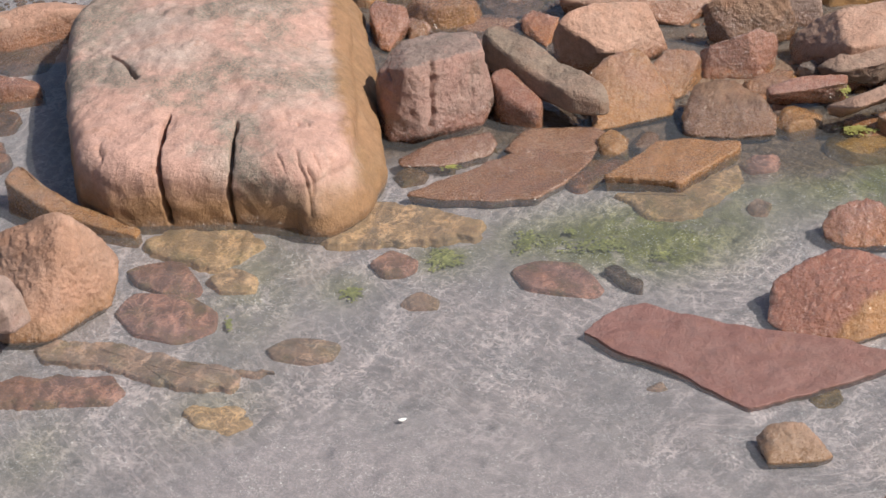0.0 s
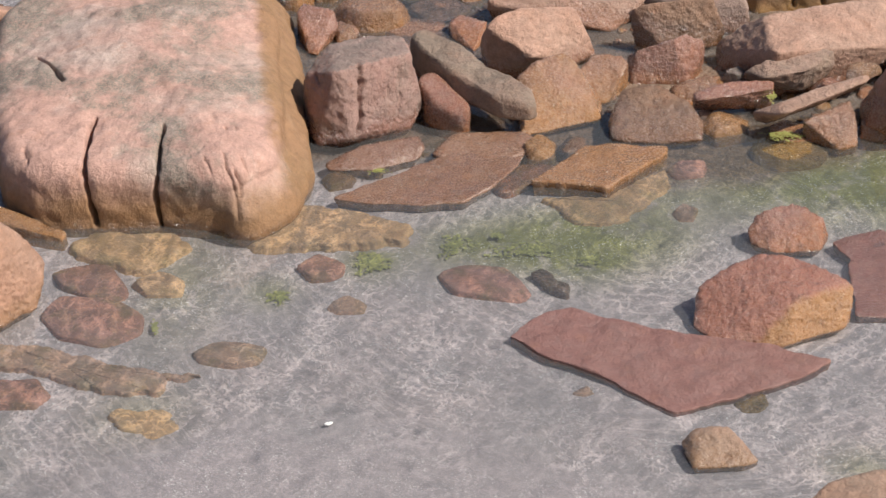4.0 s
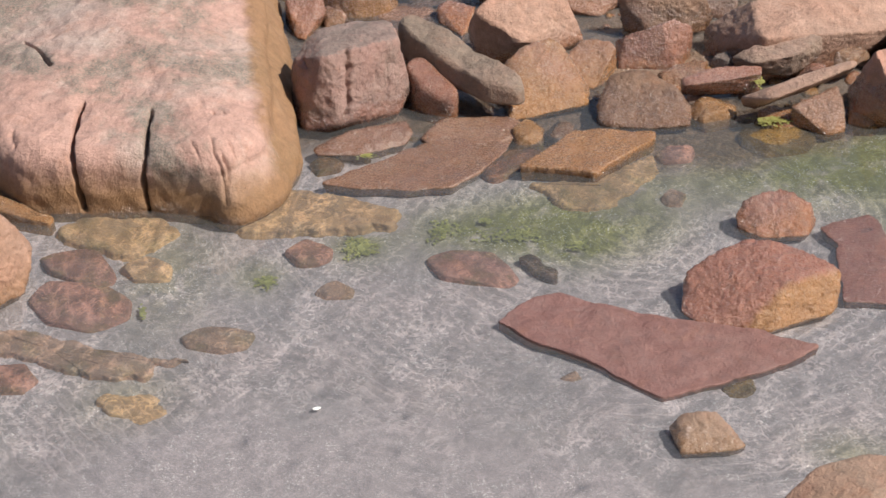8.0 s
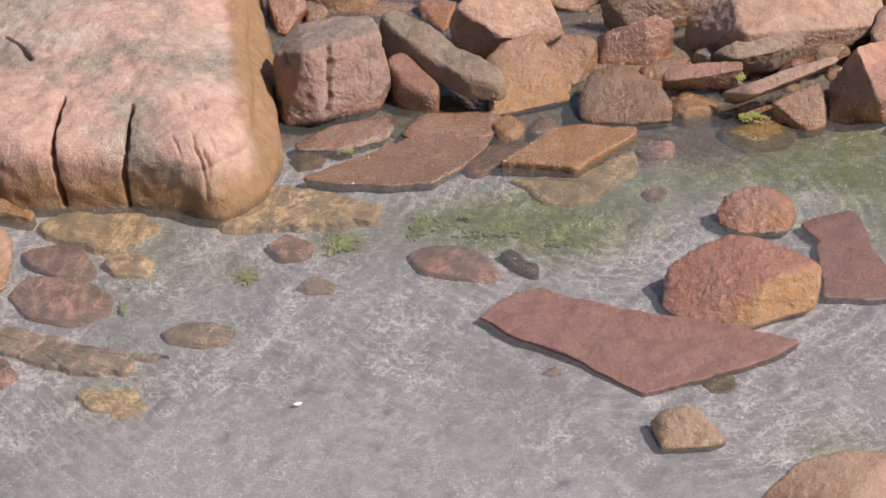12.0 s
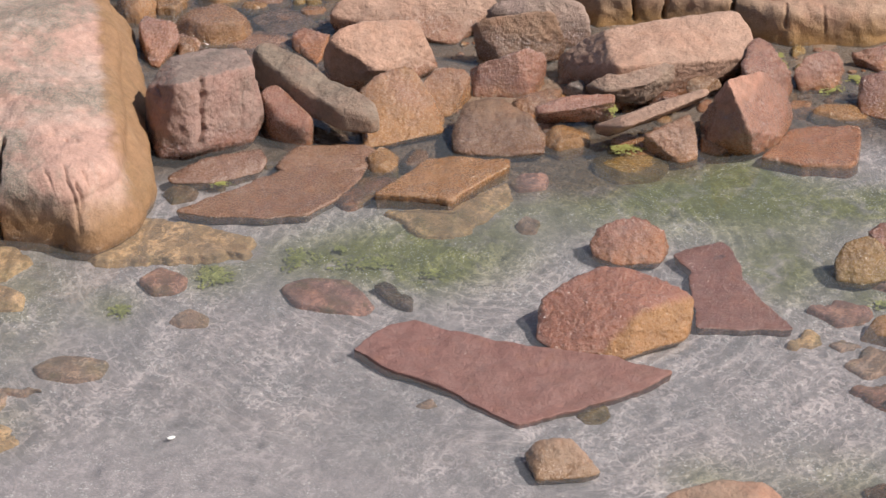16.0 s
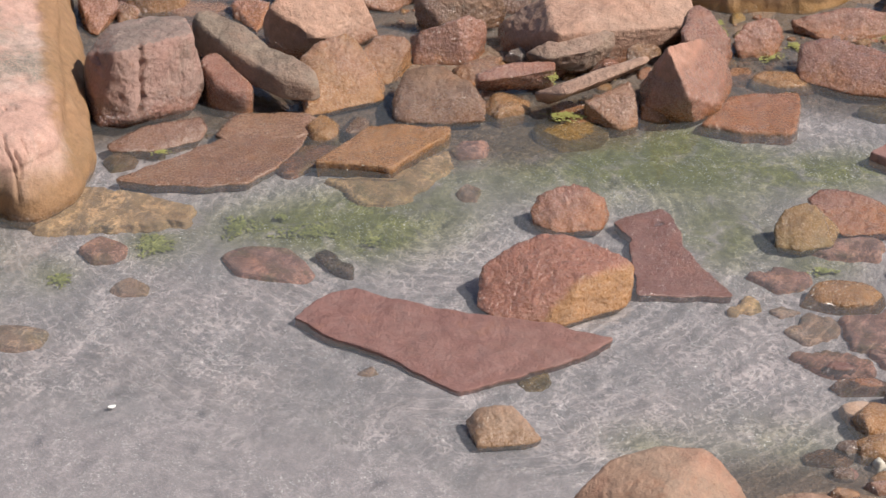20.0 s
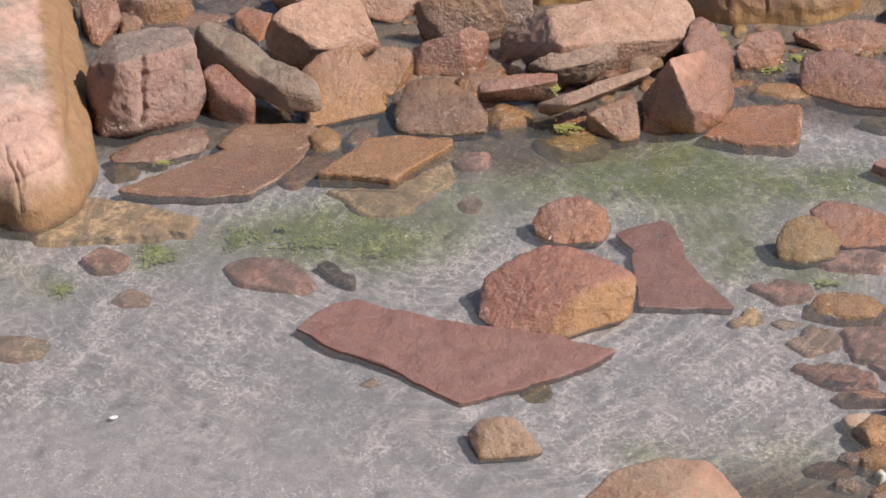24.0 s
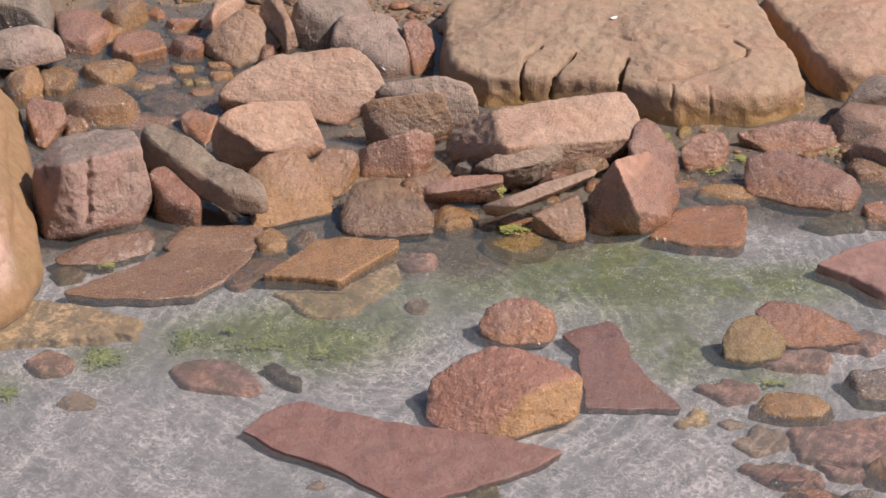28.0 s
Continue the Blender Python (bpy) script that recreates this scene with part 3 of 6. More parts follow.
def hewn(name, label, material, place, corners, level=5, rough=0.02, sharp=46, chips=7, grooves=()):
    """A broken stone with flat faces: the hull of a few corners round place, its edges worn, its faces chipped and pitted."""
    COUNT[0] += 1
    rng = random.Random(COUNT[0])
    bm = bmesh.new()
    for c in corners:
        bm.verts.new(c)
    bmesh.ops.convex_hull(bm, input=bm.verts[:])
    bm.normal_update()
    planes = []
    for f in sorted(bm.faces, key=lambda f: -f.calc_area()):
        dist = f.normal.dot(f.verts[0].co)
        if dist > 0.01 and all(f.normal.dot(n) < 0.992 or abs(dist - h) > 0.03 for n, h in planes):
            planes.append((f.normal.copy(), dist))
    hull = np.array([v.co[:] for v in bm.verts])
    bm.free()
    for _ in range(chips):  # chipped edges
        n = Vector((rng.gauss(0, 1), rng.gauss(0, 1), rng.gauss(0.3, 0.8))).normalized()
        planes.append((n, float((hull @ np.array(n)).max()) * rng.uniform(0.93, 1.0)))
    d, tris = ball(level)
    grow = np.abs(hull).max(0)
    way = d * grow
    total = np.zeros(len(d))
    for n, h in planes:
        total += np.maximum(way @ np.array(n) / h, 0.0) ** sharp
    pts = way * (total ** (-1.0 / sharp))[:, None] * 1.015
    me = bpy.data.meshes.new(name)
    me.from_pydata(pts.tolist(), [], tris)
    out = np.zeros(len(pts) * 3)
    me.vertex_normals.foreach_get("vector", out)
    out = out.reshape(-1, 3)
    off = Vector((rng.uniform(-50, 50), rng.uniform(-50, 50), 0))
    push = []
    for p in pts:
        p = Vector(p)
        q = p * 2.1 + off
        push.append(1.4 * noise.noise(q) - 1.3 * abs(noise.noise(p * 5.0 + off)) - 0.7 * abs(noise.noise(p * 12.0 - off)) + 0.45 * noise.noise(p * 25.0 + off) + 0.35)
    pts = pts + out * (np.array(push) * rough)[:, None]
    if grooves:
        pts = groove(pts, out, place, grooves)
    me.vertices.foreach_set("co", pts.ravel())
    me.update()
    me.shade_smooth()
    me.materials.append(STONE[material])
    ob = new(name, me)
    ob.location = place
    return tagged(ob, label, "boulder" if "boulder" in name else "rock")


# <stones>
stone("granite_boulder", "huge pale pink granite boulder with deep vertical cracks", "boulder", (-6.56, 2.71, 0.90), 1.07, [(-2.03, -0.18), (-1.69, -1.58), (-1.31, -2.49), (-0.87, -2.81), (-0.05, -2.88), (0.82, -2.86), (1.68, -2.84), (2.13, -2.40), (2.26, -1.71), (1.91, 0.06), (1.44, 2.83), (-1.95, 2.79), (-2.22, 1.34)], lean=1, edge=0.300, flares=[(-75, 60, 27)], belly=True, rough=0.030, dome=0.22, fine=0.015, grooves=[([(-6.83, 1.02, 0.96), (-6.86, 0.84, 0.94), (-6.83, 0.21, 0.90), (-6.81, -0.10, 0.79), (-6.76, -0.19, 0.47), (-6.68, -0.20, 0.05)], 0.028, 0.20), ([(-5.91, 0.83, 0.96), (-5.90, 0.45, 0.94), (-5.86, -0.02, 0.84), (-5.89, -0.16, 0.51), (-5.87, -0.15, 0.12), (-5.85, -0.15, 0.02)], 0.026, 0.19), ([(-5.01, 0.07, 0.97), (-4.96, -0.10, 0.86), (-4.87, -0.17, 0.71), (-4.84, -0.22, 0.52), (-4.81, -0.35, 0.29)], 0.013, 0.05), ([(-4.80, 0.11, 0.93), (-4.72, -0.01, 0.81)], 0.014, 0.04), ([(-4.85, -0.11, 0.83), (-4.78, -0.13, 0.63), (-4.80, -0.22, 0.52)], 0.016, 0.05), ([(-5.28, 0.04, 0.97), (-5.20, -0.07, 0.92), (-5.17, -0.12, 0.88)], 0.014, 0.03), ([(-7.96, 2.68, 0.94), (-7.75, 2.44, 0.99), (-7.63, 2.27, 1.00), (-7.56, 2.10, 1.02), (-7.44, 1.88, 1.05)], 0.020, 0.10), ([(-7.64, 0.27, 0.88), (-7.55, 0.05, 0.82)], 0.020, 0.05), ([(-5.10, 0.76, 0.99), (-5.08, 0.75, 0.99)], 0.018, 0.05), ([(-4.97, 0.78, 0.98), (-4.94, 0.75, 0.98)], 0.012, 0.03)]
)
stone("granite_outcrop", "broad tan granite outcrop with dark vertical cracks", "outcrop", (4.04, 8.15, 0.52), 0.69, [(-2.73, -0.81), (-2.59, -1.58), (-2.10, -2.03), (-0.92, -1.90), (-0.10, -2.05), (0.69, -2.49), (1.86, -2.44), (2.69, -1.95), (2.67, -1.18), (2.28, 1.06), (0.78, 2.77), (-1.56, 2.43), (-2.62, 0.63)], lean=1, edge=0.160, rough=0.030, dome=0.22, fine=0.020, grooves=[([(2.78, 6.90, 0.65), (2.54, 6.61, 0.62), (2.47, 6.31, 0.53), (2.49, 6.20, 0.09)], 0.022, 0.12), ([(3.29, 6.74, 0.64), (3.04, 6.41, 0.53), (2.94, 6.24, 0.27), (2.92, 6.24, 0.10)], 0.024, 0.18), ([(4.07, 6.66, 0.59), (3.95, 6.34, 0.53), (3.90, 6.08, 0.27)], 0.028, 0.22), ([(4.47, 6.06, 0.56), (4.88, 6.16, 0.56), (5.35, 6.42, 0.61), (5.83, 6.72, 0.67), (5.94, 7.01, 0.64), (5.75, 7.29, 0.63)], 0.022, 0.12), ([(4.21, 7.14, 0.69), (4.72, 7.27, 0.76), (5.31, 7.67, 0.67), (5.71, 7.91, 0.58)], 0.030, 0.06), ([(3.69, 7.34, 0.66), (4.19, 7.13, 0.68)], 0.030, 0.03), ([(4.67, 5.90, 0.54), (4.65, 5.68, 0.28)], 0.020, 0.04), ([(5.21, 5.87, 0.52), (5.24, 5.66, 0.21)], 0.020, 0.03)]
)
stone("granite_outcrop", "tan granite outcrop with an ochre tide band", "outcrop", (8.79, 9.42, 0.47), 0.64, [(-1.70, -2.51), (-1.41, -2.85), (-0.32, -2.46), (1.39, -1.80), (2.38, 2.65), (-0.57, 2.27), (-2.32, -0.08)], lean=9, edge=0.150, rough=0.030, dome=0.15, fine=0.045)
hewn("stone_block", "square pinkish granite block with a grey top and a split front", "block", (-3.54, 2.67, 0.23), [(-0.74, -0.05, 0.55), (-0.46, 0.47, 0.71), (0.03, 0.67, 0.75), (0.55, 0.66, 0.75), (0.65, 0.21, 0.72), (0.04, -0.20, 0.79), (-0.28, -0.48, 0.80), (-0.08, -0.70, -0.01), (-0.10, -0.71, -0.11), (0.81, 0.16, 0.15), (0.80, 0.15, -0.11), (0.69, -0.16, -0.22), (0.53, -0.25, -0.22), (-0.55, -0.62, -0.22), (-0.79, -0.11, -0.22), (-0.80, 0.15, 0.23), (0.59, -0.11, -0.39), (0.46, -0.19, -0.39), (-0.46, -0.47, -0.39), (-0.67, -0.06, -0.39), (-0.74, 0.01, -0.39), (-0.46, 0.53, -0.39), (0.03, 0.73, -0.39), (0.55, 0.72, -0.39), (0.65, 0.27, -0.39), (0.04, -0.14, -0.39), (-0.28, -0.42, -0.39)], level=6, rough=0.022, sharp=80, chips=2, grooves=[([(-3.52, 2.44, 1.02), (-3.48, 2.38, 0.89), (-3.50, 2.25, 0.64), (-3.47, 2.14, 0.37), (-3.52, 2.04, 0.20)], 0.024, 0.11), ([(-3.82, 2.17, 1.00), (-3.77, 2.13, 0.83), (-3.72, 2.10, 0.65)], 0.020, 0.05), ([(-3.17, 2.57, 0.79), (-3.13, 2.44, 0.43)], 0.012, 0.02), ([(-4.11, 2.44, 0.85), (-4.07, 2.33, 0.78)], 0.012, 0.04), ([(-3.02, 2.71, 0.85), (-2.99, 2.57, 0.45), (-3.03, 2.40, 0.15)], 0.014, 0.03)]
)
stone("stone", "long grey-brown stone leaning on its neighbours", "greybrown", (-2.06, 3.10, 0.67), 0.38, [(-0.57, 0.19), (-0.16, -0.23), (0.35, -0.68), (0.83, -0.81), (0.93, -0.67), (0.88, -0.52), (0.32, 0.04), (-0.21, 0.55), (-0.68, 0.87), (-0.83, 0.80), (-0.88, 0.63)], lean=3, edge=0.110, tilt=(-0.05, 0.12), rough=0.030)
stone("stone", "small reddish pink stone wedged beside a block", "red", (-2.44, 2.79, 0.43), 0.60, [(-0.16, -0.15), (0.08, -0.31), (0.35, -0.33), (0.40, -0.21), (0.17, 0.07), (-0.15, 0.38), (-0.29, 0.36), (-0.37, 0.24)], lean=4, edge=0.070, tilt=(0.00, 0.35), rough=0.030)
hewn("stone", "wet ochre and pink stone with a sloping face", "ochrepink", (-0.90, 3.26, 0.11), [(-0.55, -0.01, 0.31), (-0.33, 0.19, 0.45), (0.04, 0.37, 0.53), (0.23, 0.34, 0.45), (0.40, 0.12, 0.29), (0.67, 0.01, -0.11), (0.62, -0.39, -0.10), (-0.44, -0.92, -0.10), (-0.54, -0.03, 0.09), (0.53, -0.29, -0.27), (-0.37, -0.69, -0.27), (-0.55, 0.05, -0.27), (-0.33, 0.25, -0.27), (0.04, 0.43, -0.27), (0.23, 0.40, -0.27), (0.40, 0.18, -0.27)], level=6, rough=0.022)
hewn("stone", "flat angular red-brown stone in the pile", "ochrepink", (-0.24, 3.75, 0.05), [(-0.39, -0.10, 0.29), (-0.16, 0.15, 0.41), (0.23, 0.16, 0.41), (0.33, 0.04, 0.35), (0.26, 0.01, 0.15), (0.06, -0.43, -0.04), (-0.17, -0.47, -0.04), (-0.04, 0.35, -0.04), (0.05, -0.32, -0.21), (-0.15, -0.35, -0.21), (-0.04, 0.40, -0.21), (-0.39, -0.04, -0.21), (-0.16, 0.21, -0.21), (0.23, 0.22, -0.21), (0.33, 0.10, -0.21)], level=5, rough=0.020)
hewn("rock_ledge", "low wet brown ledge under a film of water", "brownslab", (-1.80, 2.04, -0.04), [(-0.74, -0.21, 0.07), (-0.44, 0.27, 0.10), (0.42, 0.35, 0.12), (0.83, 0.04, 0.08), (0.43, -0.25, 0.05), (-0.44, -0.43, 0.05), (0.37, -0.19, -0.12), (-0.37, -0.32, -0.12), (-0.44, 0.33, -0.12), (0.42, 0.41, -0.12)], level=5, rough=0.015)
hewn("stone", "pale pink faceted granite stone", "pink", (-1.33, 4.37, 0.21), [(-0.57, -0.29, 0.54), (-0.45, -0.16, 0.63), (-0.12, 0.06, 0.67), (0.62, 0.29, 0.59), (0.71, 0.23, 0.47), (0.95, 0.13, -0.07), (0.68, -0.11, -0.09), (0.09, -0.58, 0.25), (-0.71, 0.24, -0.01), (-0.15, -0.27, -0.20), (-0.66, 0.12, -0.20), (-0.12, -0.20, -0.37), (-0.56, 0.17, -0.37), (-0.57, -0.23, -0.37), (-0.45, -0.10, -0.37), (-0.12, 0.12, -0.37), (0.62, 0.35, -0.37), (0.71, 0.29, -0.37)], level=6, rough=0.020, sharp=80, chips=2)
hewn("stone", "flat dull red stone beside a pale one", "red", (-2.27, 5.30, -0.03), [(-0.26, 0.14, 0.19), (-0.13, 0.24, 0.25), (0.30, 0.09, 0.21), (0.29, -0.13, 0.03), (0.13, -0.54, 0.04), (-0.22, -0.10, 0.04), (0.00, 0.03, 0.04), (0.11, -0.40, -0.13), (-0.18, -0.05, -0.13), (0.00, 0.08, -0.13), (-0.26, 0.20, -0.13), (-0.13, 0.30, -0.13), (0.30, 0.15, -0.13)], level=5, rough=0.015)
hewn("granite_boulder", "rounded pinkish granite boulder among smaller stones", "pink", (-0.61, 6.16, 0.17), [(-1.45, -0.44, 0.17), (-1.11, -0.20, 0.39), (-0.64, 0.17, 0.53), (0.04, 0.22, 0.59), (0.55, 0.40, 0.59), (0.81, 0.26, 0.53), (1.03, 0.01, 0.29), (1.08, -0.05, 0.19), (0.72, -0.34, 0.03), (0.44, -0.70, -0.16), (0.11, -0.52, -0.17), (-0.69, -0.45, -0.07), (-1.44, -0.36, -0.13), (-0.30, 0.60, -0.16), (0.36, -0.55, -0.33), (-0.27, 0.65, -0.33), (-1.11, -0.14, -0.33), (-0.64, 0.23, -0.33), (0.04, 0.28, -0.33), (0.55, 0.46, -0.33), (0.81, 0.32, -0.33), (1.03, 0.07, -0.33)], level=6, rough=0.022)
hewn("stone", "brown ochre stone among wet stones", "tan", (-1.76, 7.92, 0.09), [(-0.59, -0.09, 0.13), (-0.23, 0.06, 0.41), (0.04, 0.22, 0.53), (0.22, 0.15, 0.51), (0.63, -0.12, 0.07), (0.39, -0.27, -0.09), (-0.04, -0.66, -0.08), (-0.55, -0.19, -0.09), (0.10, 0.38, -0.08), (-0.04, -0.50, -0.25), (0.09, 0.43, -0.25), (-0.23, 0.12, -0.25), (0.04, 0.28, -0.25), (0.22, 0.21, -0.25)], level=5, rough=0.022)
rock("stone", "small pointed red stone behind a boulder", "red", (-1.34, 7.61, 0.02), 0.21, [(-92, 0.26, 16), (11, 0.16, 13), (61, 0.19, 14), (165, 0.15, 16)], sharp=12, level=5)
stone("granite_boulder", "rounded grey-pink granite boulder", "greypink", (0.28, 7.64, 0.47), 0.64, [(-0.19, -0.34), (0.16, -0.57), (0.52, -0.54), (0.60, -0.24), (0.37, 0.35), (-0.11, 0.59), (-0.54, 0.36), (-0.70, -0.03)], lean=6, edge=0.160, tilt=(0.00, 0.40), rough=0.040)
rock("granite_boulder", "dark grey rounded boulder at the back", "grey", (-0.37, 8.63, 0.23), 0.42, [(-173, 0.64, 16), (-128, 0.73, 5), (-73, 0.66, 3), (-29, 0.45, 17), (12, 0.69, 6), (100, 0.64, 5), (168, 0.64, 12)], sharp=10, level=5)
hewn("stone", "reddish pink upright stone beside a boulder", "red", (0.96, 7.70, 0.10), [(-0.25, 0.01, 0.52), (-0.09, 0.14, 0.56), (0.21, 0.00, 0.42), (0.29, -0.11, 0.16), (0.25, -0.31, -0.08), (-0.04, -0.59, -0.09), (-0.30, -0.09, -0.10), (0.02, 0.50, -0.09), (-0.03, -0.44, -0.26), (0.02, 0.55, -0.26), (-0.25, 0.07, -0.26), (-0.09, 0.20, -0.26), (0.21, 0.06, -0.26)], level=5, rough=0.025)
rock("stone", "thin pale pink stone lying aslant", "pink", (-2.06, 8.63, 0.34), 0.14, [(-120, 0.46, 13), (-26, 0.08, 15), (92, 0.45, 6), (158, 0.16, 17)], sharp=12, level=5)
rock("stone", "thin brown stone lying aslant", "brown", (-1.21, 8.19, 0.43), 0.23, [(-161, 0.08, 8), (-36, 0.53, 16), (15, 0.15, 15), (110, 0.68, 6)], sharp=12, level=5)
rock("stone", "dark grey square stone on the shore", "grey", (-5.31, 8.54, 0.23), 0.42, [(-172, 0.61, 13), (-104, 0.32, 6), (-101, 0.31, 6), (-0, 0.67, 11), (16, 0.63, 4), (90, 0.44, 14)], sharp=18, level=5)
rock("stone", "flat grey stone slab on the shore", "greypink", (-5.10, 7.29, 0.34), 0.19, [(-169, 0.65, 12), (-95, 0.48, 13), (-59, 0.41, 16), (15, 0.68, 6), (68, 0.39, 4), (117, 0.51, 15)], sharp=16, level=5)
rock("stone", "flat brownish red stone in shallow water", "red", (-4.25, 8.31, 0.06), 0.25, [(-166, 0.37, 5), (-98, 0.60, 5), (-18, 0.44, 11), (38, 0.45, 5), (108, 0.59, 5)], sharp=12, level=5)
rock("stone", "ochre brown stone in wet gravel", "ochre", (-3.62, 8.91, 0.09), 0.28, [(-135, 0.34, 11), (-32, 0.26, 8), (10, 0.34, 15), (92, 0.47, 7), (171, 0.31, 10)], sharp=12, level=5)
stone("stone", "flat dark red square stone", "red", (-3.32, 7.87, 0.15), 0.32, [(-0.39, -0.24), (-0.01, -0.50), (0.42, -0.20), (0.33, 0.32), (-0.13, 0.50), (-0.38, 0.15)], lean=5, edge=0.050)
rock("stone", "ochre grey rounded stone on the shore", "ochrepink", (-4.90, 6.39, 0.07), 0.26, [(-158, 0.31, 3), (-99, 0.40, 5), (-23, 0.29, 8), (19, 0.30, 13), (92, 0.42, 5), (166, 0.30, 5)], sharp=10, level=5)
stone("stone", "flat ochre stone in wet gravel", "ochre", (-4.46, 6.64, 0.13), 0.30, [(-0.14, -0.39), (0.14, -0.38), (0.27, -0.07), (0.05, 0.44), (-0.25, 0.30)], lean=5, edge=0.050)
rock("stone", "flat ochre stone in shallow water", "ochre", (-3.72, 6.99, -0.02), 0.17, [(-166, 0.36, 11), (-122, 0.29, 12), (-65, 0.34, 14), (-1, 0.42, 7), (65, 0.35, 12), (112, 0.32, 15)], sharp=12, level=5)
rock("stone", "wet reddish brown stone in gravel", "ochrepink", (-3.73, 5.81, 0.06), 0.25, [(-147, 0.49, 10), (-112, 0.46, 11), (-71, 0.47, 15), (-18, 0.56, 16), (41, 0.46, 15), (83, 0.46, 8), (145, 0.50, 16)], sharp=10, level=5)
hewn("stone", "flat red stone slab leaning in a gap", "red", (-4.44, 5.18, 0.07), [(-0.30, 0.07, 0.33), (-0.20, 0.21, 0.37), (0.24, 0.05, 0.33), (0.31, -0.05, 0.15), (0.06, -0.64, -0.06), (-0.07, -0.55, -0.07), (0.16, -0.10, -0.06), (-0.08, 0.54, -0.07), (0.14, -0.05, -0.23), (-0.30, 0.13, -0.23), (-0.20, 0.27, -0.23), (0.24, 0.11, -0.23)], level=5, rough=0.018)
rock("stone", "small brown stone beside a block", "brown", (-4.02, 5.16, -0.02), 0.17, [(-174, 0.18, 8), (-70, 0.21, 17), (14, 0.16, 16), (83, 0.25, 16)], sharp=12, level=5)
stone("stone", "flat grey-pink stone behind a block", "greypink", (-3.08, 4.55, 0.15), 0.32, [(-0.13, -0.03), (0.13, -0.33), (0.41, -0.43), (0.34, 0.07), (-0.36, 0.30), (-0.78, 0.41)], lean=5, edge=0.050)
hewn("stone", "box-shaped brown stone in the pile", "brown", (0.85, 4.95, 0.41), [(-0.73, 0.01, 0.21), (-0.59, -0.00, 0.29), (0.27, 0.10, 0.39), (0.40, 0.09, 0.37), (0.63, 0.08, -0.15), (0.55, 0.09, -0.41), (-0.25, -0.26, -0.37), (-0.67, 0.04, -0.41), (0.32, 0.05, 0.37), (0.09, -0.19, -0.29)], level=5, rough=0.020, sharp=80, chips=2)
hewn("stone", "rounded grey-pink stone in the pile", "greypink", (1.15, 5.78, 0.14), [(-0.88, -0.11, 0.36), (-0.56, -0.01, 0.48), (0.10, 0.05, 0.52), (0.52, -0.03, 0.44), (0.70, -0.23, 0.20), (0.69, -0.21, -0.04), (0.45, -0.31, -0.13), (-0.63, -0.09, 0.06), (0.05, 0.49, -0.13), (0.39, -0.24, -0.30), (0.05, 0.54, -0.30), (-0.88, -0.05, -0.30), (-0.56, 0.05, -0.30), (0.10, 0.11, -0.30), (0.52, 0.03, -0.30)], level=5, rough=0.020)
hewn("stone", "faceted dull red stone in the pile", "red", (0.67, 4.08, 0.15), [(-0.62, 0.14, 0.11), (-0.48, -0.06, 0.31), (0.04, -0.06, 0.49), (0.21, 0.08, 0.51), (0.44, 0.16, 0.39), (0.47, 0.13, 0.21), (0.32, -0.01, -0.17), (0.26, -0.23, -0.09), (-0.55, -0.20, -0.14), (0.09, -0.14, 0.29), (-0.47, -0.15, -0.31), (-0.48, 0.00, -0.31), (0.04, -0.00, -0.31), (0.21, 0.14, -0.31), (0.44, 0.22, -0.31), (0.09, -0.08, -0.31)], level=5, rough=0.022, sharp=80, chips=2)
hewn("granite_boulder", "long pale pink granite beam resting on other stones", "pink", (2.73, 4.48, 0.29), [(-1.01, 0.11, 0.33), (-0.78, -0.10, 0.55), (0.27, 0.31, 0.57), (1.14, 0.56, 0.55), (1.28, 0.35, 0.43), (1.38, -0.18, 0.21), (0.22, -0.63, 0.33), (-0.65, -0.92, 0.43), (-1.44, 0.20, -0.07), (-1.47, 0.02, -0.32), (-0.83, -0.05, -0.27), (-0.04, -0.00, -0.21), (1.43, 0.22, -0.19), (-1.01, 0.17, -0.32), (-0.78, -0.04, -0.32), (0.27, 0.37, -0.32), (1.14, 0.62, -0.32), (1.28, 0.41, -0.32), (0.22, -0.57, -0.32), (-0.65, -0.86, -0.32)], level=6, rough=0.016, sharp=80, chips=2)
hewn("stone", "grey-brown long stone under a granite beam", "greybrown", (2.38, 3.60, 0.43), [(-0.72, -0.06, -0.01), (-0.43, -0.05, 0.17), (0.36, 0.20, 0.23), (0.53, 0.21, 0.19), (0.55, 0.17, 0.05), (0.15, -0.21, 0.09), (-0.44, -0.32, 0.03), (-0.57, -0.03, -0.27), (0.10, -0.11, -0.29), (0.47, 0.17, -0.23)], level=5, rough=0.020)
hewn("stone", "thin red-pink stone slab stacked on others", "red", (1.56, 3.11, 0.31), [(-0.59, -0.10, 0.05), (-0.24, 0.06, 0.11), (0.42, 0.18, 0.13), (0.51, 0.17, 0.11), (0.50, 0.01, 0.07), (0.06, -0.14, 0.05), (-0.54, -0.27, 0.03), (-0.58, 0.00, -0.29), (0.47, 0.10, -0.29)], level=5, rough=0.015, sharp=80, chips=2)
hewn("stone", "thin pink stone plank lying aslant", "pink", (2.54, 2.70, 0.46), [(-0.80, -0.09, -0.16), (-0.42, -0.16, 0.04), (0.71, 0.24, 0.28), (0.78, 0.15, 0.26), (0.73, 0.09, 0.22), (-0.36, -0.43, 0.00), (-0.57, -0.08, -0.36), (-0.76, -0.02, -0.34), (0.70, 0.26, 0.04)], level=5, rough=0.012, sharp=80, chips=2)
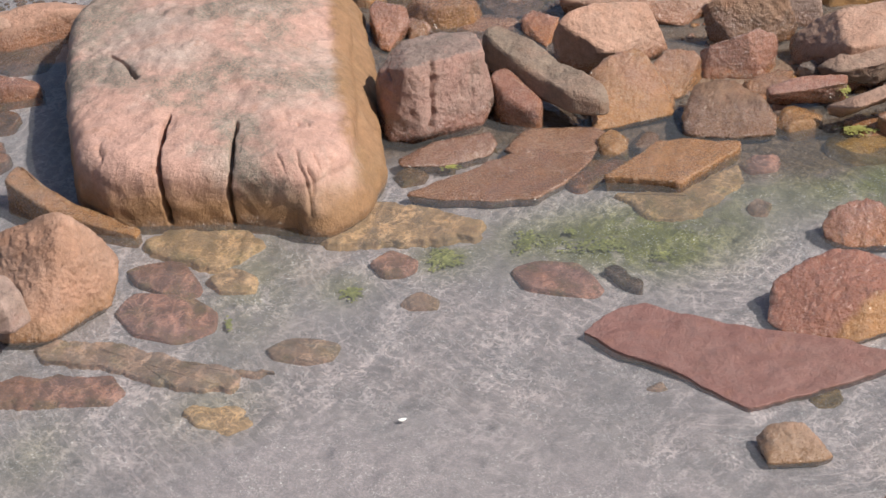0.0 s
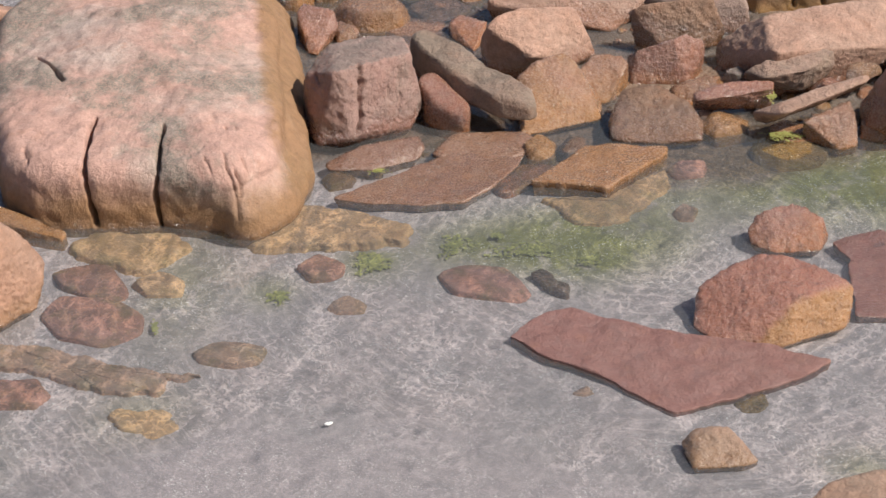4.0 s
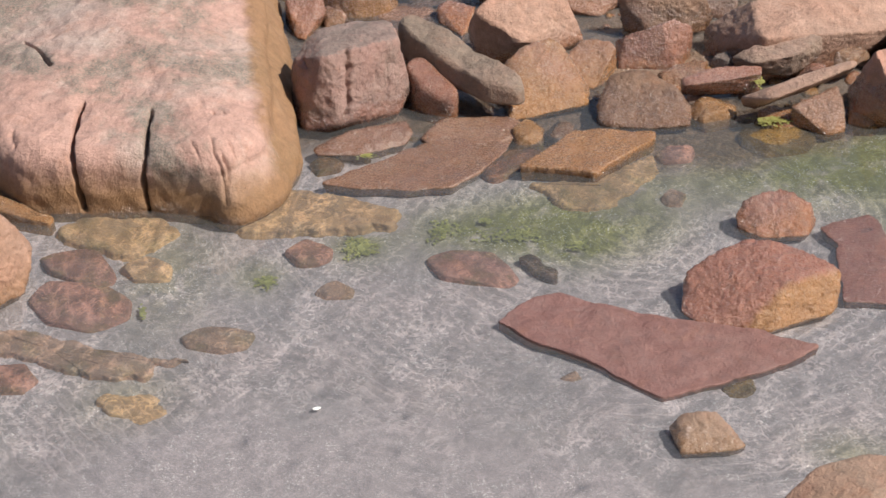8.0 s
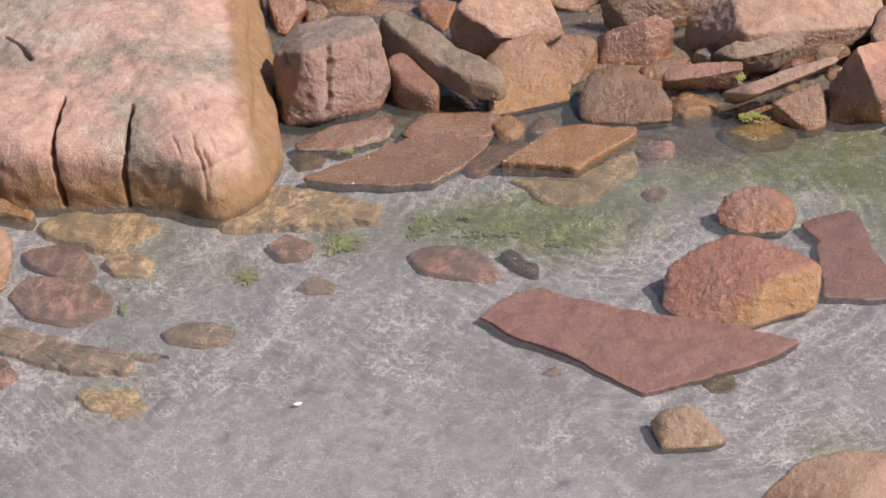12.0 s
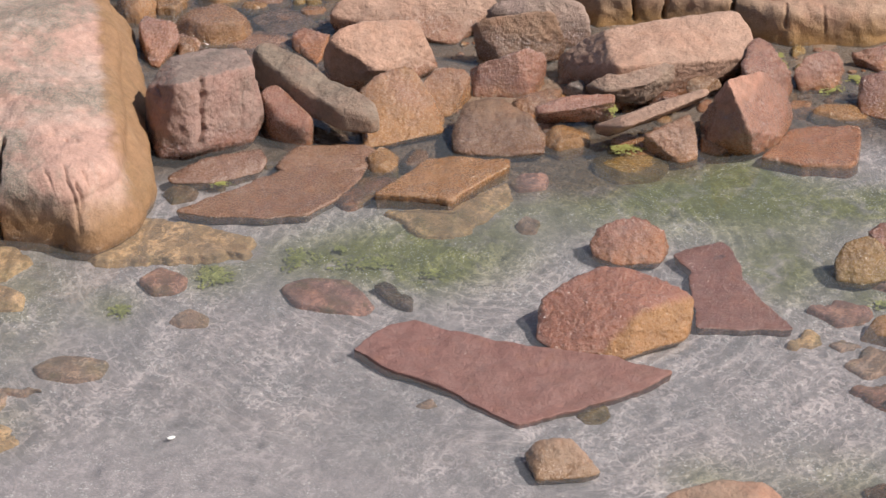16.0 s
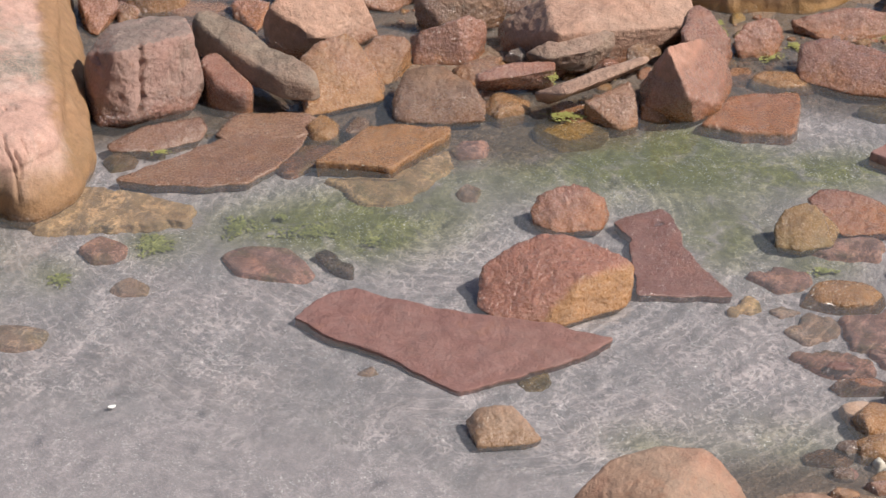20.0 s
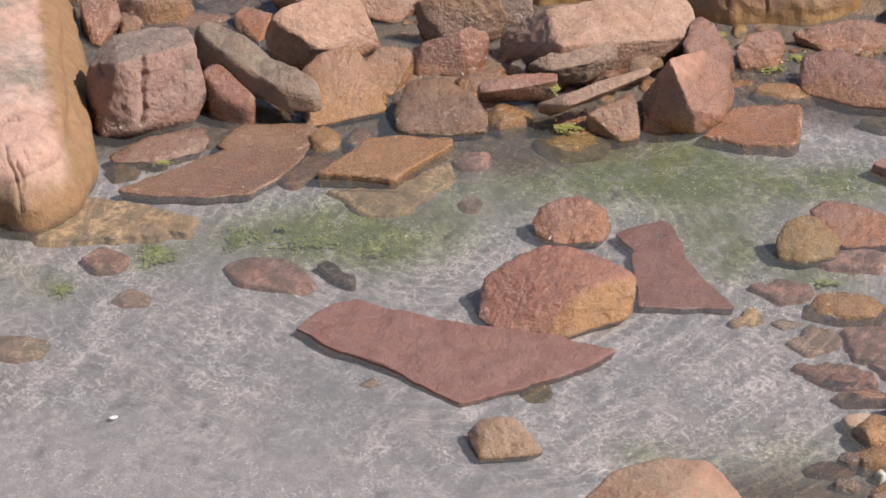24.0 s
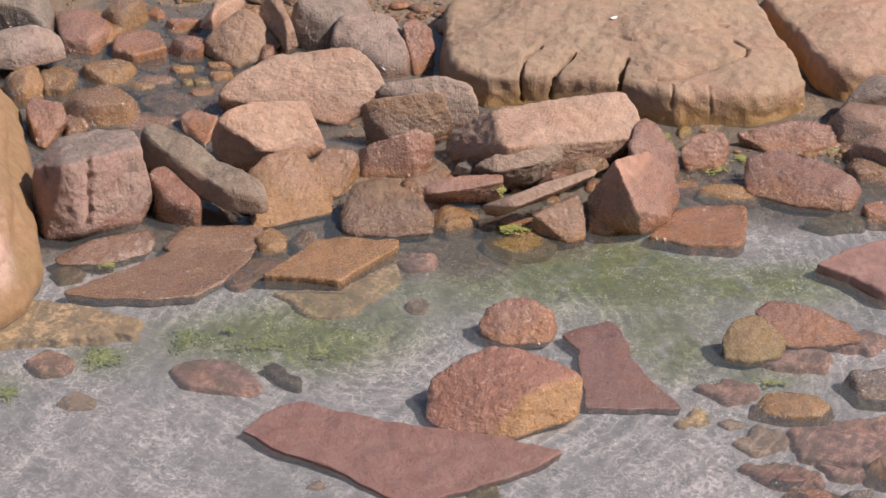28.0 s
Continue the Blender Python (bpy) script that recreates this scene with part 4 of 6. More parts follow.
rock("stone", "small orange stone in the pile", "ochre", (3.32, 3.70, 0.38), 0.08, [(-75, 0.17, 7), (-45, 0.13, 10), (35, 0.24, 4), (125, 0.12, 8), (175, 0.23, 4)], sharp=12, level=5)
hewn("stone", "three-sided dark brown stone in the pile", "brown", (2.86, 2.51, 0.03), [(-0.44, -0.10, 0.27), (-0.30, -0.05, 0.33), (0.19, 0.21, 0.43), (0.28, -0.06, 0.33), (0.30, -0.28, -0.02), (0.07, -0.41, -0.02), (-0.36, -0.12, -0.02), (0.09, -0.12, 0.23), (0.23, 0.56, -0.02), (0.26, -0.20, -0.19), (0.06, -0.29, -0.19), (-0.30, -0.07, -0.19), (0.19, 0.61, -0.19), (-0.44, -0.04, -0.19), (-0.30, 0.01, -0.19), (0.19, 0.27, -0.19), (0.28, -0.00, -0.19)], level=5, rough=0.020)
rock("stone", "small dark stone in a gap", "brown", (2.40, 2.56, -0.05), 0.14, [(-156, 0.34, 8), (-100, 0.24, 9), (-16, 0.39, 9), (62, 0.25, 8), (116, 0.28, 10)], sharp=12, level=5)
hewn("granite_boulder", "wedge-shaped red granite boulder with a sharp ridge", "red", (3.85, 2.88, 0.20), [(-0.34, -0.30, 0.85), (-0.17, -0.09, 0.80), (0.24, 0.47, 0.58), (0.60, 0.63, 0.20), (0.70, 0.61, -0.20), (0.51, -0.12, -0.19), (0.08, -0.48, -0.22), (-0.03, -0.65, 0.28), (-0.61, 0.32, -0.08), (-0.61, -0.31, -0.19), (0.44, -0.07, -0.36), (-0.52, -0.22, -0.36), (-0.34, -0.24, -0.36), (-0.17, -0.03, -0.36), (0.24, 0.53, -0.36)], level=6, rough=0.020, sharp=80, chips=2)
hewn("stone", "rough red stone behind a wedge-shaped boulder", "red", (4.23, 4.34, 0.13), [(-0.39, -0.47, 0.42), (-0.27, 0.09, 0.49), (-0.13, 0.23, 0.53), (0.09, 0.15, 0.49), (0.33, -0.23, 0.27), (0.44, -0.15, -0.08), (0.27, -0.50, -0.12), (-0.30, -0.45, 0.07), (0.07, 0.78, -0.12), (0.23, -0.38, -0.29), (0.06, 0.83, -0.29), (-0.39, -0.41, -0.29), (-0.27, 0.15, -0.29), (-0.13, 0.29, -0.29), (0.09, 0.21, -0.29), (0.33, -0.17, -0.29)], level=5, rough=0.030)
rock("stone", "small brown stone at the water line", "brown", (3.41, 2.63, -0.02), 0.17, [(-178, 0.21, 10), (-93, 0.26, 7), (-17, 0.21, 12), (36, 0.15, 6), (132, 0.21, 10)], sharp=12, level=5)
hewn("stone", "rounded wet red stone on the shore", "red", (5.04, 4.53, 0.05), [(-0.40, -0.22, 0.19), (-0.22, -0.00, 0.37), (0.06, 0.11, 0.41), (0.29, 0.09, 0.35), (0.37, 0.06, 0.11), (0.15, -0.25, -0.04), (-0.29, -0.29, -0.04), (0.01, 0.26, -0.04), (0.13, -0.18, -0.21), (-0.25, -0.21, -0.21), (0.01, 0.31, -0.21), (-0.22, 0.06, -0.21), (0.06, 0.17, -0.21), (0.29, 0.15, -0.21)], level=5, rough=0.030)
hewn("stone", "flat wet red stone below an outcrop", "red", (6.38, 5.11, 0.03), [(-0.87, -0.07, 0.17), (-0.54, -0.03, 0.27), (-0.03, 0.12, 0.31), (0.72, 0.12, 0.25), (0.82, -0.01, 0.17), (0.62, -0.16, -0.02), (-0.31, -0.35, -0.02), (-0.77, -0.07, -0.03), (0.01, 0.17, -0.02), (0.52, -0.11, -0.19), (-0.27, -0.26, -0.19), (0.00, 0.22, -0.19), (-0.54, 0.03, -0.19), (-0.03, 0.18, -0.19), (0.72, 0.18, -0.19)], level=5, rough=0.030)
hewn("stone", "long angular red stone at the water line", "red", (6.30, 3.71, 0.05), [(-0.75, 0.34, 0.31), (-0.57, 0.37, 0.37), (-0.21, 0.38, 0.39), (0.32, 0.10, 0.35), (0.75, -0.23, 0.25), (0.81, -0.31, 0.15), (0.63, -0.59, -0.04), (-0.05, -0.51, -0.04), (-0.82, -0.12, -0.04), (-0.79, 0.27, 0.13), (0.41, -0.37, 0.25), (0.23, 0.28, -0.04), (0.54, -0.43, -0.21), (-0.04, -0.37, -0.21), (-0.70, -0.07, -0.21), (0.19, 0.33, -0.21), (-0.75, 0.40, -0.21), (-0.57, 0.43, -0.21), (-0.21, 0.44, -0.21), (0.32, 0.16, -0.21), (0.75, -0.17, -0.21), (0.41, -0.31, -0.21)], level=5, rough=0.022)
rock("stone", "low ochre stone in shallow water", "ochre", (5.34, 3.66, -0.07), 0.12, [(-128, 0.38, 16), (-86, 0.26, 5), (-26, 0.46, 11), (45, 0.41, 10), (92, 0.27, 16), (140, 0.37, 8)], sharp=12, level=5)
stone("stone", "flat red stone just above the water", "red", (4.83, 2.61, 0.05), 0.22, [(-0.29, -0.51), (0.32, -0.55), (0.48, -0.43), (0.64, 0.60), (0.14, 0.56), (-0.34, 0.45), (-0.81, -0.33)], lean=3, edge=0.040, rough=0.020)
rock("stone", "brown angular stone below an outcrop", "brown", (7.57, 5.28, 0.17), 0.36, [(-145, 0.53, 17), (-106, 0.39, 11), (-75, 0.39, 10), (-2, 0.72, 10), (83, 0.40, 14), (91, 0.39, 17), (142, 0.64, 9)], sharp=18, level=5)
rock("stone", "dark grey stone below an outcrop", "grey", (7.82, 5.91, 0.49), 0.19, [(-97, 0.34, 4), (-48, 0.39, 11), (37, 0.53, 3), (98, 0.31, 10), (141, 0.32, 17)], sharp=12, level=5)
rock("stone", "dark brown rounded stone", "brown", (7.60, 4.57, 0.11), 0.30, [(-154, 0.36, 11), (-125, 0.32, 6), (-85, 0.46, 12), (2, 0.49, 16), (63, 0.34, 4), (122, 0.47, 9)], sharp=12, level=5)
rock("stone", "small brown stone at the water line", "brown", (7.45, 4.35, -0.00), 0.19, [(-157, 0.37, 6), (-98, 0.32, 16), (-3, 0.44, 16), (67, 0.30, 3), (130, 0.38, 15)], sharp=12, level=5)
rock("stone", "small red stone beside an outcrop", "red", (1.49, 7.24, 0.04), 0.23, [(-170, 0.17, 7), (-81, 0.32, 11), (-10, 0.16, 7), (39, 0.21, 14), (145, 0.20, 10)], sharp=12, level=5)
hewn("granite_boulder", "dark brown rounded boulder in the pool", "darkbrown", (0.44, 2.73, 0.02), [(-0.54, 0.12, 0.28), (-0.43, 0.29, 0.40), (0.08, 0.37, 0.40), (0.52, 0.07, 0.28), (0.72, -0.13, 0.06), (0.68, -0.41, -0.01), (0.06, -0.52, -0.01), (-0.58, -0.46, -0.01), (-0.61, -0.08, 0.08), (0.15, 0.26, -0.01), (0.58, -0.29, -0.18), (0.06, -0.38, -0.18), (-0.49, -0.33, -0.18), (0.12, 0.31, -0.18), (-0.54, 0.18, -0.18), (-0.43, 0.35, -0.18), (0.08, 0.43, -0.18), (0.52, 0.13, -0.18)], level=5, rough=0.025)
rock("stone", "wet ochre stone in the pool", "ochre", (1.41, 2.75, -0.03), 0.16, [(-178, 0.32, 16), (-131, 0.37, 5), (-67, 0.27, 17), (-13, 0.30, 6), (46, 0.34, 10), (113, 0.29, 16)], sharp=12, level=5)
stone("stone_slab", "thick ochre pink stone slab at the water line", "ochrepink", (-0.24, 1.52, 0.10), 0.27, [(-0.37, -0.51), (0.09, -0.60), (0.44, -0.15), (0.84, 0.29), (0.87, 0.47), (0.06, 0.55), (-0.24, 0.47), (-0.61, -0.03), (-0.92, -0.49)], lean=-10, edge=0.030, rough=0.020)
stone("stone", "submerged flat ochre stone", "ochresub", (-0.08, 0.85, -0.07), 0.10, [(-0.76, -0.10), (-0.52, -0.51), (-0.15, -0.59), (0.21, -0.37), (0.74, 0.43), (0.69, 0.86), (-0.09, 0.12), (-0.98, 0.04)], lean=28, edge=0.050, rough=0.018, dome=0.01)
stone("stone_slab", "broad flat red stone slab at the water line", "brownslab", (-2.35, 1.17, 0.02), 0.19, [(-0.93, -0.63), (-0.13, -0.64), (0.37, -0.54), (0.70, -0.14), (1.01, 0.42), (1.06, 0.80), (0.52, 0.74), (-0.00, 0.63), (-0.56, 0.17), (-1.11, -0.30), (-1.37, -0.53)], lean=-22, edge=0.020, rough=0.02)
stone("stone", "low red stone in the water", "red", (-1.28, 1.37, -0.04), 0.13, [(-0.21, -0.43), (0.24, -0.08), (0.45, 0.35), (-0.02, 0.34), (-0.44, -0.26)], lean=5, edge=0.050)
hewn("rock_ledge", "low brown ledge at the foot of a block", "brownslab", (-3.22, 1.69, -0.03), [(-0.74, -0.20, 0.06), (-0.26, 0.12, 0.17), (0.49, 0.36, 0.19), (0.61, 0.15, 0.11), (0.54, -0.00, 0.04), (-0.05, -0.29, 0.04), (-0.67, -0.34, 0.04), (0.46, 0.05, -0.13), (-0.04, -0.21, -0.13), (-0.58, -0.25, -0.13), (-0.26, 0.18, -0.13), (0.49, 0.42, -0.13)], level=5, rough=0.020)
rock("stone", "small ochre stone at the water line", "ochre", (-3.73, 1.27, -0.10), 0.09, [(-157, 0.20, 13), (-67, 0.16, 16), (-13, 0.20, 13), (63, 0.21, 16), (130, 0.16, 5)], sharp=12, level=5)
rock("stone", "small ochre stone in a pool", "ochre", (-1.09, 1.98, -0.04), 0.15, [(-163, 0.22, 13), (-71, 0.23, 4), (-3, 0.22, 5), (77, 0.27, 11), (147, 0.20, 8)], sharp=12, level=5)
rock("stone", "small dark grey stone in a pool", "grey", (-0.65, 2.15, -0.08), 0.11, [(-173, 0.21, 16), (-100, 0.30, 7), (-38, 0.20, 9), (10, 0.21, 5), (63, 0.25, 17), (149, 0.19, 5)], sharp=10, level=5)
stone("stone", "submerged broad ochre stone", "ochresub", (-3.85, 0.03, -0.03), 0.11, [(-0.76, -0.53), (0.16, -0.44), (1.15, -0.28), (1.19, 0.08), (0.43, 0.41), (-0.24, 0.57), (-0.66, 0.48), (-1.06, 0.11)], lean=28, edge=0.050, rough=0.018, dome=0.01)
rock("stone", "submerged rounded red stone", "redsub", (-1.65, -1.10, -0.11), 0.08, [(-151, 0.46, 4), (-104, 0.35, 11), (-97, 0.37, 17), (-21, 0.65, 8), (33, 0.38, 11), (79, 0.38, 8), (138, 0.54, 13)], sharp=12, level=5)
rock("stone", "small submerged red stone", "redsub", (-3.73, -0.85, -0.11), 0.08, [(-146, 0.26, 7), (-80, 0.30, 10), (1, 0.30, 11), (61, 0.27, 9), (139, 0.22, 11)], sharp=10, level=5)
rock("stone", "small submerged brown stone", "brownsub", (-3.31, -1.69, -0.11), 0.08, [(-148, 0.23, 15), (-89, 0.17, 10), (-3, 0.24, 5), (61, 0.16, 5), (130, 0.13, 7)], sharp=10, level=5)
# low dark shape on the bed, built like the stones
stone("stone", "small dark shape under the water", "grey", (-0.83, -1.13, -0.02), 0.15, [(-0.00, -0.16), (0.21, -0.28), (0.26, -0.13), (-0.15, 0.29), (-0.28, 0.17)], lean=5, edge=0.050)
stone("stone_slab", "large flat dull red stone slab lying in the pool", "redslab", (0.53, -2.83, 0.03), 0.20, [(-1.33, -0.05), (-0.76, -0.34), (-0.20, -0.84), (0.14, -1.08), (0.51, -0.93), (1.04, -0.66), (1.58, -0.36), (1.98, 0.03), (1.34, 0.30), (0.81, 0.43), (0.27, 0.51), (-0.20, 0.66), (-0.68, 0.81), (-1.09, 1.01), (-1.36, 0.94), (-1.59, 0.69), (-1.81, 0.37)], lean=-14, edge=0.015, flares=[(-180, -120, 4)], rough=0.02)
hewn("granite_boulder", "angular red granite boulder with an orange side", "redorange", (1.88, -1.82, 0.08), [(-0.90, 0.15, 0.22), (-0.61, 0.30, 0.36), (-0.11, 0.50, 0.50), (0.09, 0.46, 0.50), (0.83, 0.13, 0.36), (0.92, 0.08, 0.28), (0.91, 0.02, 0.06), (0.82, -0.28, -0.07), (0.05, -0.70, -0.07), (-0.02, -0.43, 0.18), (-0.80, -0.56, -0.07), (-0.98, -0.32, -0.07), (-0.95, 0.06, 0.06), (0.28, -0.30, 0.36), (-0.08, 0.34, -0.07), (0.69, -0.21, -0.24), (0.04, -0.52, -0.24), (-0.68, -0.41, -0.24), (-0.84, -0.23, -0.24), (-0.08, 0.39, -0.24), (-0.61, 0.36, -0.24), (-0.11, 0.56, -0.24), (0.09, 0.52, -0.24), (0.83, 0.19, -0.24), (0.92, 0.14, -0.24), (0.28, -0.24, -0.24)], level=6, rough=0.022, sharp=80, chips=2)
hewn("stone", "rounded wet red stone in the pool", "red", (2.08, -0.05, 0.01), [(-0.47, -0.02, 0.11), (-0.36, 0.11, 0.27), (-0.08, 0.21, 0.33), (0.24, 0.20, 0.31), (0.50, 0.12, 0.19), (0.56, 0.07, -0.03), (0.44, -0.33, 0.00), (-0.10, -0.42, 0.00), (-0.43, -0.22, 0.00), (0.00, 0.14, 0.00), (0.38, -0.23, -0.17), (-0.08, -0.30, -0.17), (-0.36, -0.15, -0.17), (0.01, 0.19, -0.17), (-0.36, 0.17, -0.17), (-0.08, 0.27, -0.17), (0.24, 0.26, -0.17)], level=5, rough=0.025)
stone("stone_slab", "three-cornered dull red slab tilted in the water", "wetslab", (3.26, -1.00, 0.01), 0.18, [(-0.39, 0.44), (-0.43, 0.18), (-0.41, -0.33), (-0.40, -0.83), (0.17, -0.87), (0.78, -0.83), (0.50, -0.31), (0.26, 0.26), (0.26, 0.56), (0.16, 0.99), (0.05, 1.14), (-0.43, 0.95), (-0.59, 0.81)], lean=-12, edge=0.015, rough=0.012)
hewn("stone", "olive brown wet rounded stone", "olive", (5.05, -0.43, 0.01), [(-0.38, -0.03, 0.15), (-0.25, 0.09, 0.33), (-0.02, 0.17, 0.39), (0.14, 0.15, 0.35), (0.48, 0.10, 0.03), (0.35, -0.23, 0.00), (-0.04, -0.37, 0.00), (-0.37, -0.29, 0.00), (0.11, 0.19, 0.00), (0.30, -0.15, -0.17), (-0.03, -0.26, -0.17), (-0.31, -0.20, -0.17), (0.10, 0.24, -0.17), (-0.25, 0.15, -0.17), (-0.02, 0.23, -0.17), (0.14, 0.21, -0.17)], level=5, rough=0.022)
hewn("stone", "wet red stone beside a rounded olive one", "red", (5.68, 0.07, -0.01), [(-0.53, 0.10, 0.21), (-0.39, 0.20, 0.27), (-0.24, 0.26, 0.27), (0.25, 0.13, 0.23), (0.72, 0.02, 0.07), (0.85, -0.35, 0.02), (-0.12, -0.51, 0.02), (-0.42, -0.09, 0.01), (0.10, -0.02, 0.02), (0.72, -0.26, -0.15), (-0.09, -0.37, -0.15), (0.09, 0.03, -0.15), (-0.53, 0.16, -0.15), (-0.39, 0.26, -0.15), (-0.24, 0.32, -0.15), (0.25, 0.19, -0.15)], level=5, rough=0.030)
stone("stone", "submerged flat purplish stone", "redsub", (5.64, -0.56, -0.04), 0.14, [(-0.28, -0.25), (0.32, -0.24), (0.44, 0.08), (0.11, 0.37), (-0.54, -0.05)], lean=28, edge=0.050, rough=0.018, dome=0.01)
stone("stone", "flat red stone in shallow water", "redsub", (6.49, -0.11, -0.04), 0.13, [(-0.36, -0.15), (0.12, -0.27), (0.40, 0.04), (0.13, 0.29), (-0.36, 0.09)], lean=28, edge=0.050, rough=0.018, dome=0.01)
stone("stone_slab", "flat red slab raised above the water", "redslab", (7.31, 1.58, 0.12), 0.29, [(-0.77, -0.36), (-0.34, -0.82), (0.65, -0.42), (1.04, 0.37), (0.20, 0.80), (-0.66, 0.32), (-1.16, -0.08)], lean=5, edge=0.050)
stone("stone", "submerged flat reddish stone", "redsub", (4.69, -1.32, -0.04), 0.13, [(-0.13, -0.23), (0.25, -0.22), (0.41, -0.01), (0.02, 0.28), (-0.45, 0.07)], lean=28, edge=0.050, rough=0.018, dome=0.01)
rock("stone", "wet ochre rounded stone in the shallows", "ochre", (5.43, -1.76, -0.05), 0.14, [(-109, 0.29, 14), (-83, 0.26, 3), (-25, 0.50, 15), (64, 0.34, 7), (99, 0.24, 3), (141, 0.41, 4)], sharp=12, level=5)
stone("stone", "submerged broad purplish red stone", "redsub", (6.24, -2.38, -0.04), 0.14, [(-0.89, -0.39), (0.11, -0.56), (1.00, -0.14), (0.66, 0.61), (-0.35, 0.40), (-0.97, 0.22)], lean=28, edge=0.050, rough=0.018, dome=0.01)
stone("stone", "flat red stone with a pale end in shallow water", "redsub", (5.11, -3.10, -0.05), 0.16, [(-0.29, -0.09), (0.03, -0.30), (0.44, -0.16), (0.43, 0.05), (-0.09, 0.27), (-0.52, 0.18)], lean=28, edge=0.050, rough=0.018, dome=0.01)
rock("stone", "thin pale pink stone at the water line", "pink", (5.40, -3.57, -0.09), 0.10, [(-148, 0.34, 4), (-86, 0.11, 11), (-11, 0.38, 17), (88, 0.13, 5), (114, 0.20, 15)], sharp=14, level=5)
hewn("granite_boulder", "large tan granite boulder at the water line", "tanpink", (2.70, -6.36, 0.16), [(-0.94, -0.05, 0.18), (-0.83, 0.03, 0.36), (-0.47, 0.33, 0.56), (0.07, 0.47, 0.66), (0.55, 0.45, 0.64), (0.80, 0.33, 0.44), (1.06, 0.36, 0.00), (0.98, -0.36, -0.15), (0.19, -0.92, -0.15), (-0.89, -0.46, -0.15), (-1.01, -0.05, -0.16), (0.09, -0.35, 0.58), (0.83, -0.26, -0.32), (0.16, -0.69, -0.32), (-0.76, -0.34, -0.32), (-0.83, 0.09, -0.32), (-0.47, 0.39, -0.32), (0.07, 0.53, -0.32), (0.55, 0.51, -0.32), (0.80, 0.39, -0.32), (0.09, -0.29, -0.32)], level=6, rough=0.015)
rock("stone", "tan rough stone at the water line", "tan", (4.37, -6.21, 0.05), 0.24, [(-155, 0.50, 4), (-81, 0.30, 5), (-19, 0.48, 13), (56, 0.43, 5), (100, 0.32, 16), (131, 0.39, 15)], sharp=12, level=5)
rock("stone", "brown stone at the water line", "ochrepink", (5.43, -4.35, -0.02), 0.17, [(-155, 0.27, 9), (-78, 0.23, 11), (-2, 0.32, 11), (82, 0.26, 11), (127, 0.25, 14)], sharp=12, level=5)
rock("stone", "wet ochre stone at the water line", "ochre", (5.36, -4.84, -0.03), 0.16, [(-150, 0.31, 16), (-84, 0.22, 10), (-12, 0.34, 11), (70, 0.23, 8), (123, 0.21, 5)], sharp=12, level=5)
rock("stone", "submerged brown stone on the sand", "brown", (4.78, -4.95, -0.10), 0.09, [(-173, 0.27, 11), (-95, 0.16, 5), (-45, 0.22, 7), (52, 0.17, 9), (104, 0.16, 3)], sharp=12, level=5)
hewn("stone", "small pinkish tan stone at the water line", "tanpink", (1.16, -4.62, -0.00), [(-0.43, 0.10, 0.06), (-0.30, 0.15, 0.20), (-0.08, 0.16, 0.26), (0.11, 0.15, 0.24), (0.26, -0.05, 0.14), (0.44, -0.12, 0.01), (0.29, -0.25, 0.01), (-0.30, -0.31, 0.01), (0.37, -0.07, -0.16), (0.25, -0.19, -0.16), (-0.26, -0.23, -0.16), (-0.30, 0.21, -0.16), (-0.08, 0.22, -0.16), (0.11, 0.21, -0.16)], level=5, rough=0.018)
rock("stone", "small dark red stone in the water", "brownsub", (-0.35, -3.42, -0.15), 0.11, [(-148, 0.17, 8), (-89, 0.14, 16), (-10, 0.17, 9), (58, 0.12, 6), (136, 0.10, 14)], sharp=12, level=5)
stone("stone", "submerged pale olive stone under a slab", "olive", (1.58, -3.60, -0.05), 0.12, [(-0.16, -0.15), (0.06, -0.17), (0.20, 0.05), (0.13, 0.22), (-0.24, -0.00)], lean=5, edge=0.050)
hewn("granite_boulder", "ochre granite boulder with a peaked top", "tan", (-7.83, -2.03, 0.24), [(-1.13, 0.50, 0.26), (-0.48, 0.38, 0.66), (-0.02, 0.35, 0.88), (0.12, 0.35, 0.90), (0.33, 0.33, 0.82), (0.23, -0.08, 0.74), (0.12, -0.34, 0.38), (0.73, 0.63, 0.18), (0.77, 0.62, -0.00), (0.76, -0.02, -0.23), (0.11, -0.85, -0.23), (-0.18, -0.78, -0.23), (-1.20, -0.07, -0.24), (-0.44, -0.87, -0.23), (0.64, 0.03, -0.40), (0.09, -0.62, -0.40), (-0.16, -0.57, -0.40), (-0.38, -0.63, -0.40), (-0.48, 0.44, -0.40), (-0.02, 0.41, -0.40), (0.12, 0.41, -0.40), (0.33, 0.39, -0.40), (0.23, -0.02, -0.40)], level=6, rough=0.030)
rock("stone", "small pinkish rounded stone on a boulder foot", "greypink", (-8.17, -2.97, 0.64), 0.22, [(-162, 0.26, 9), (-82, 0.37, 6), (-19, 0.37, 6), (37, 0.25, 6), (101, 0.37, 14)], sharp=10, level=5)
stone("stone", "long blade-shaped ochre stone", "ochre", (-8.07, -0.04, 0.22), 0.39, [(-0.54, 0.07), (-0.16, -0.18), (0.54, -0.40), (1.04, -0.51), (1.06, -0.32), (0.44, -0.06), (0.00, 0.10), (-0.37, 0.28), (-0.79, 0.73), (-0.85, 0.57), (-0.86, 0.32)], lean=4, edge=0.040, tilt=(-0.12, 0.10), rough=0.030)
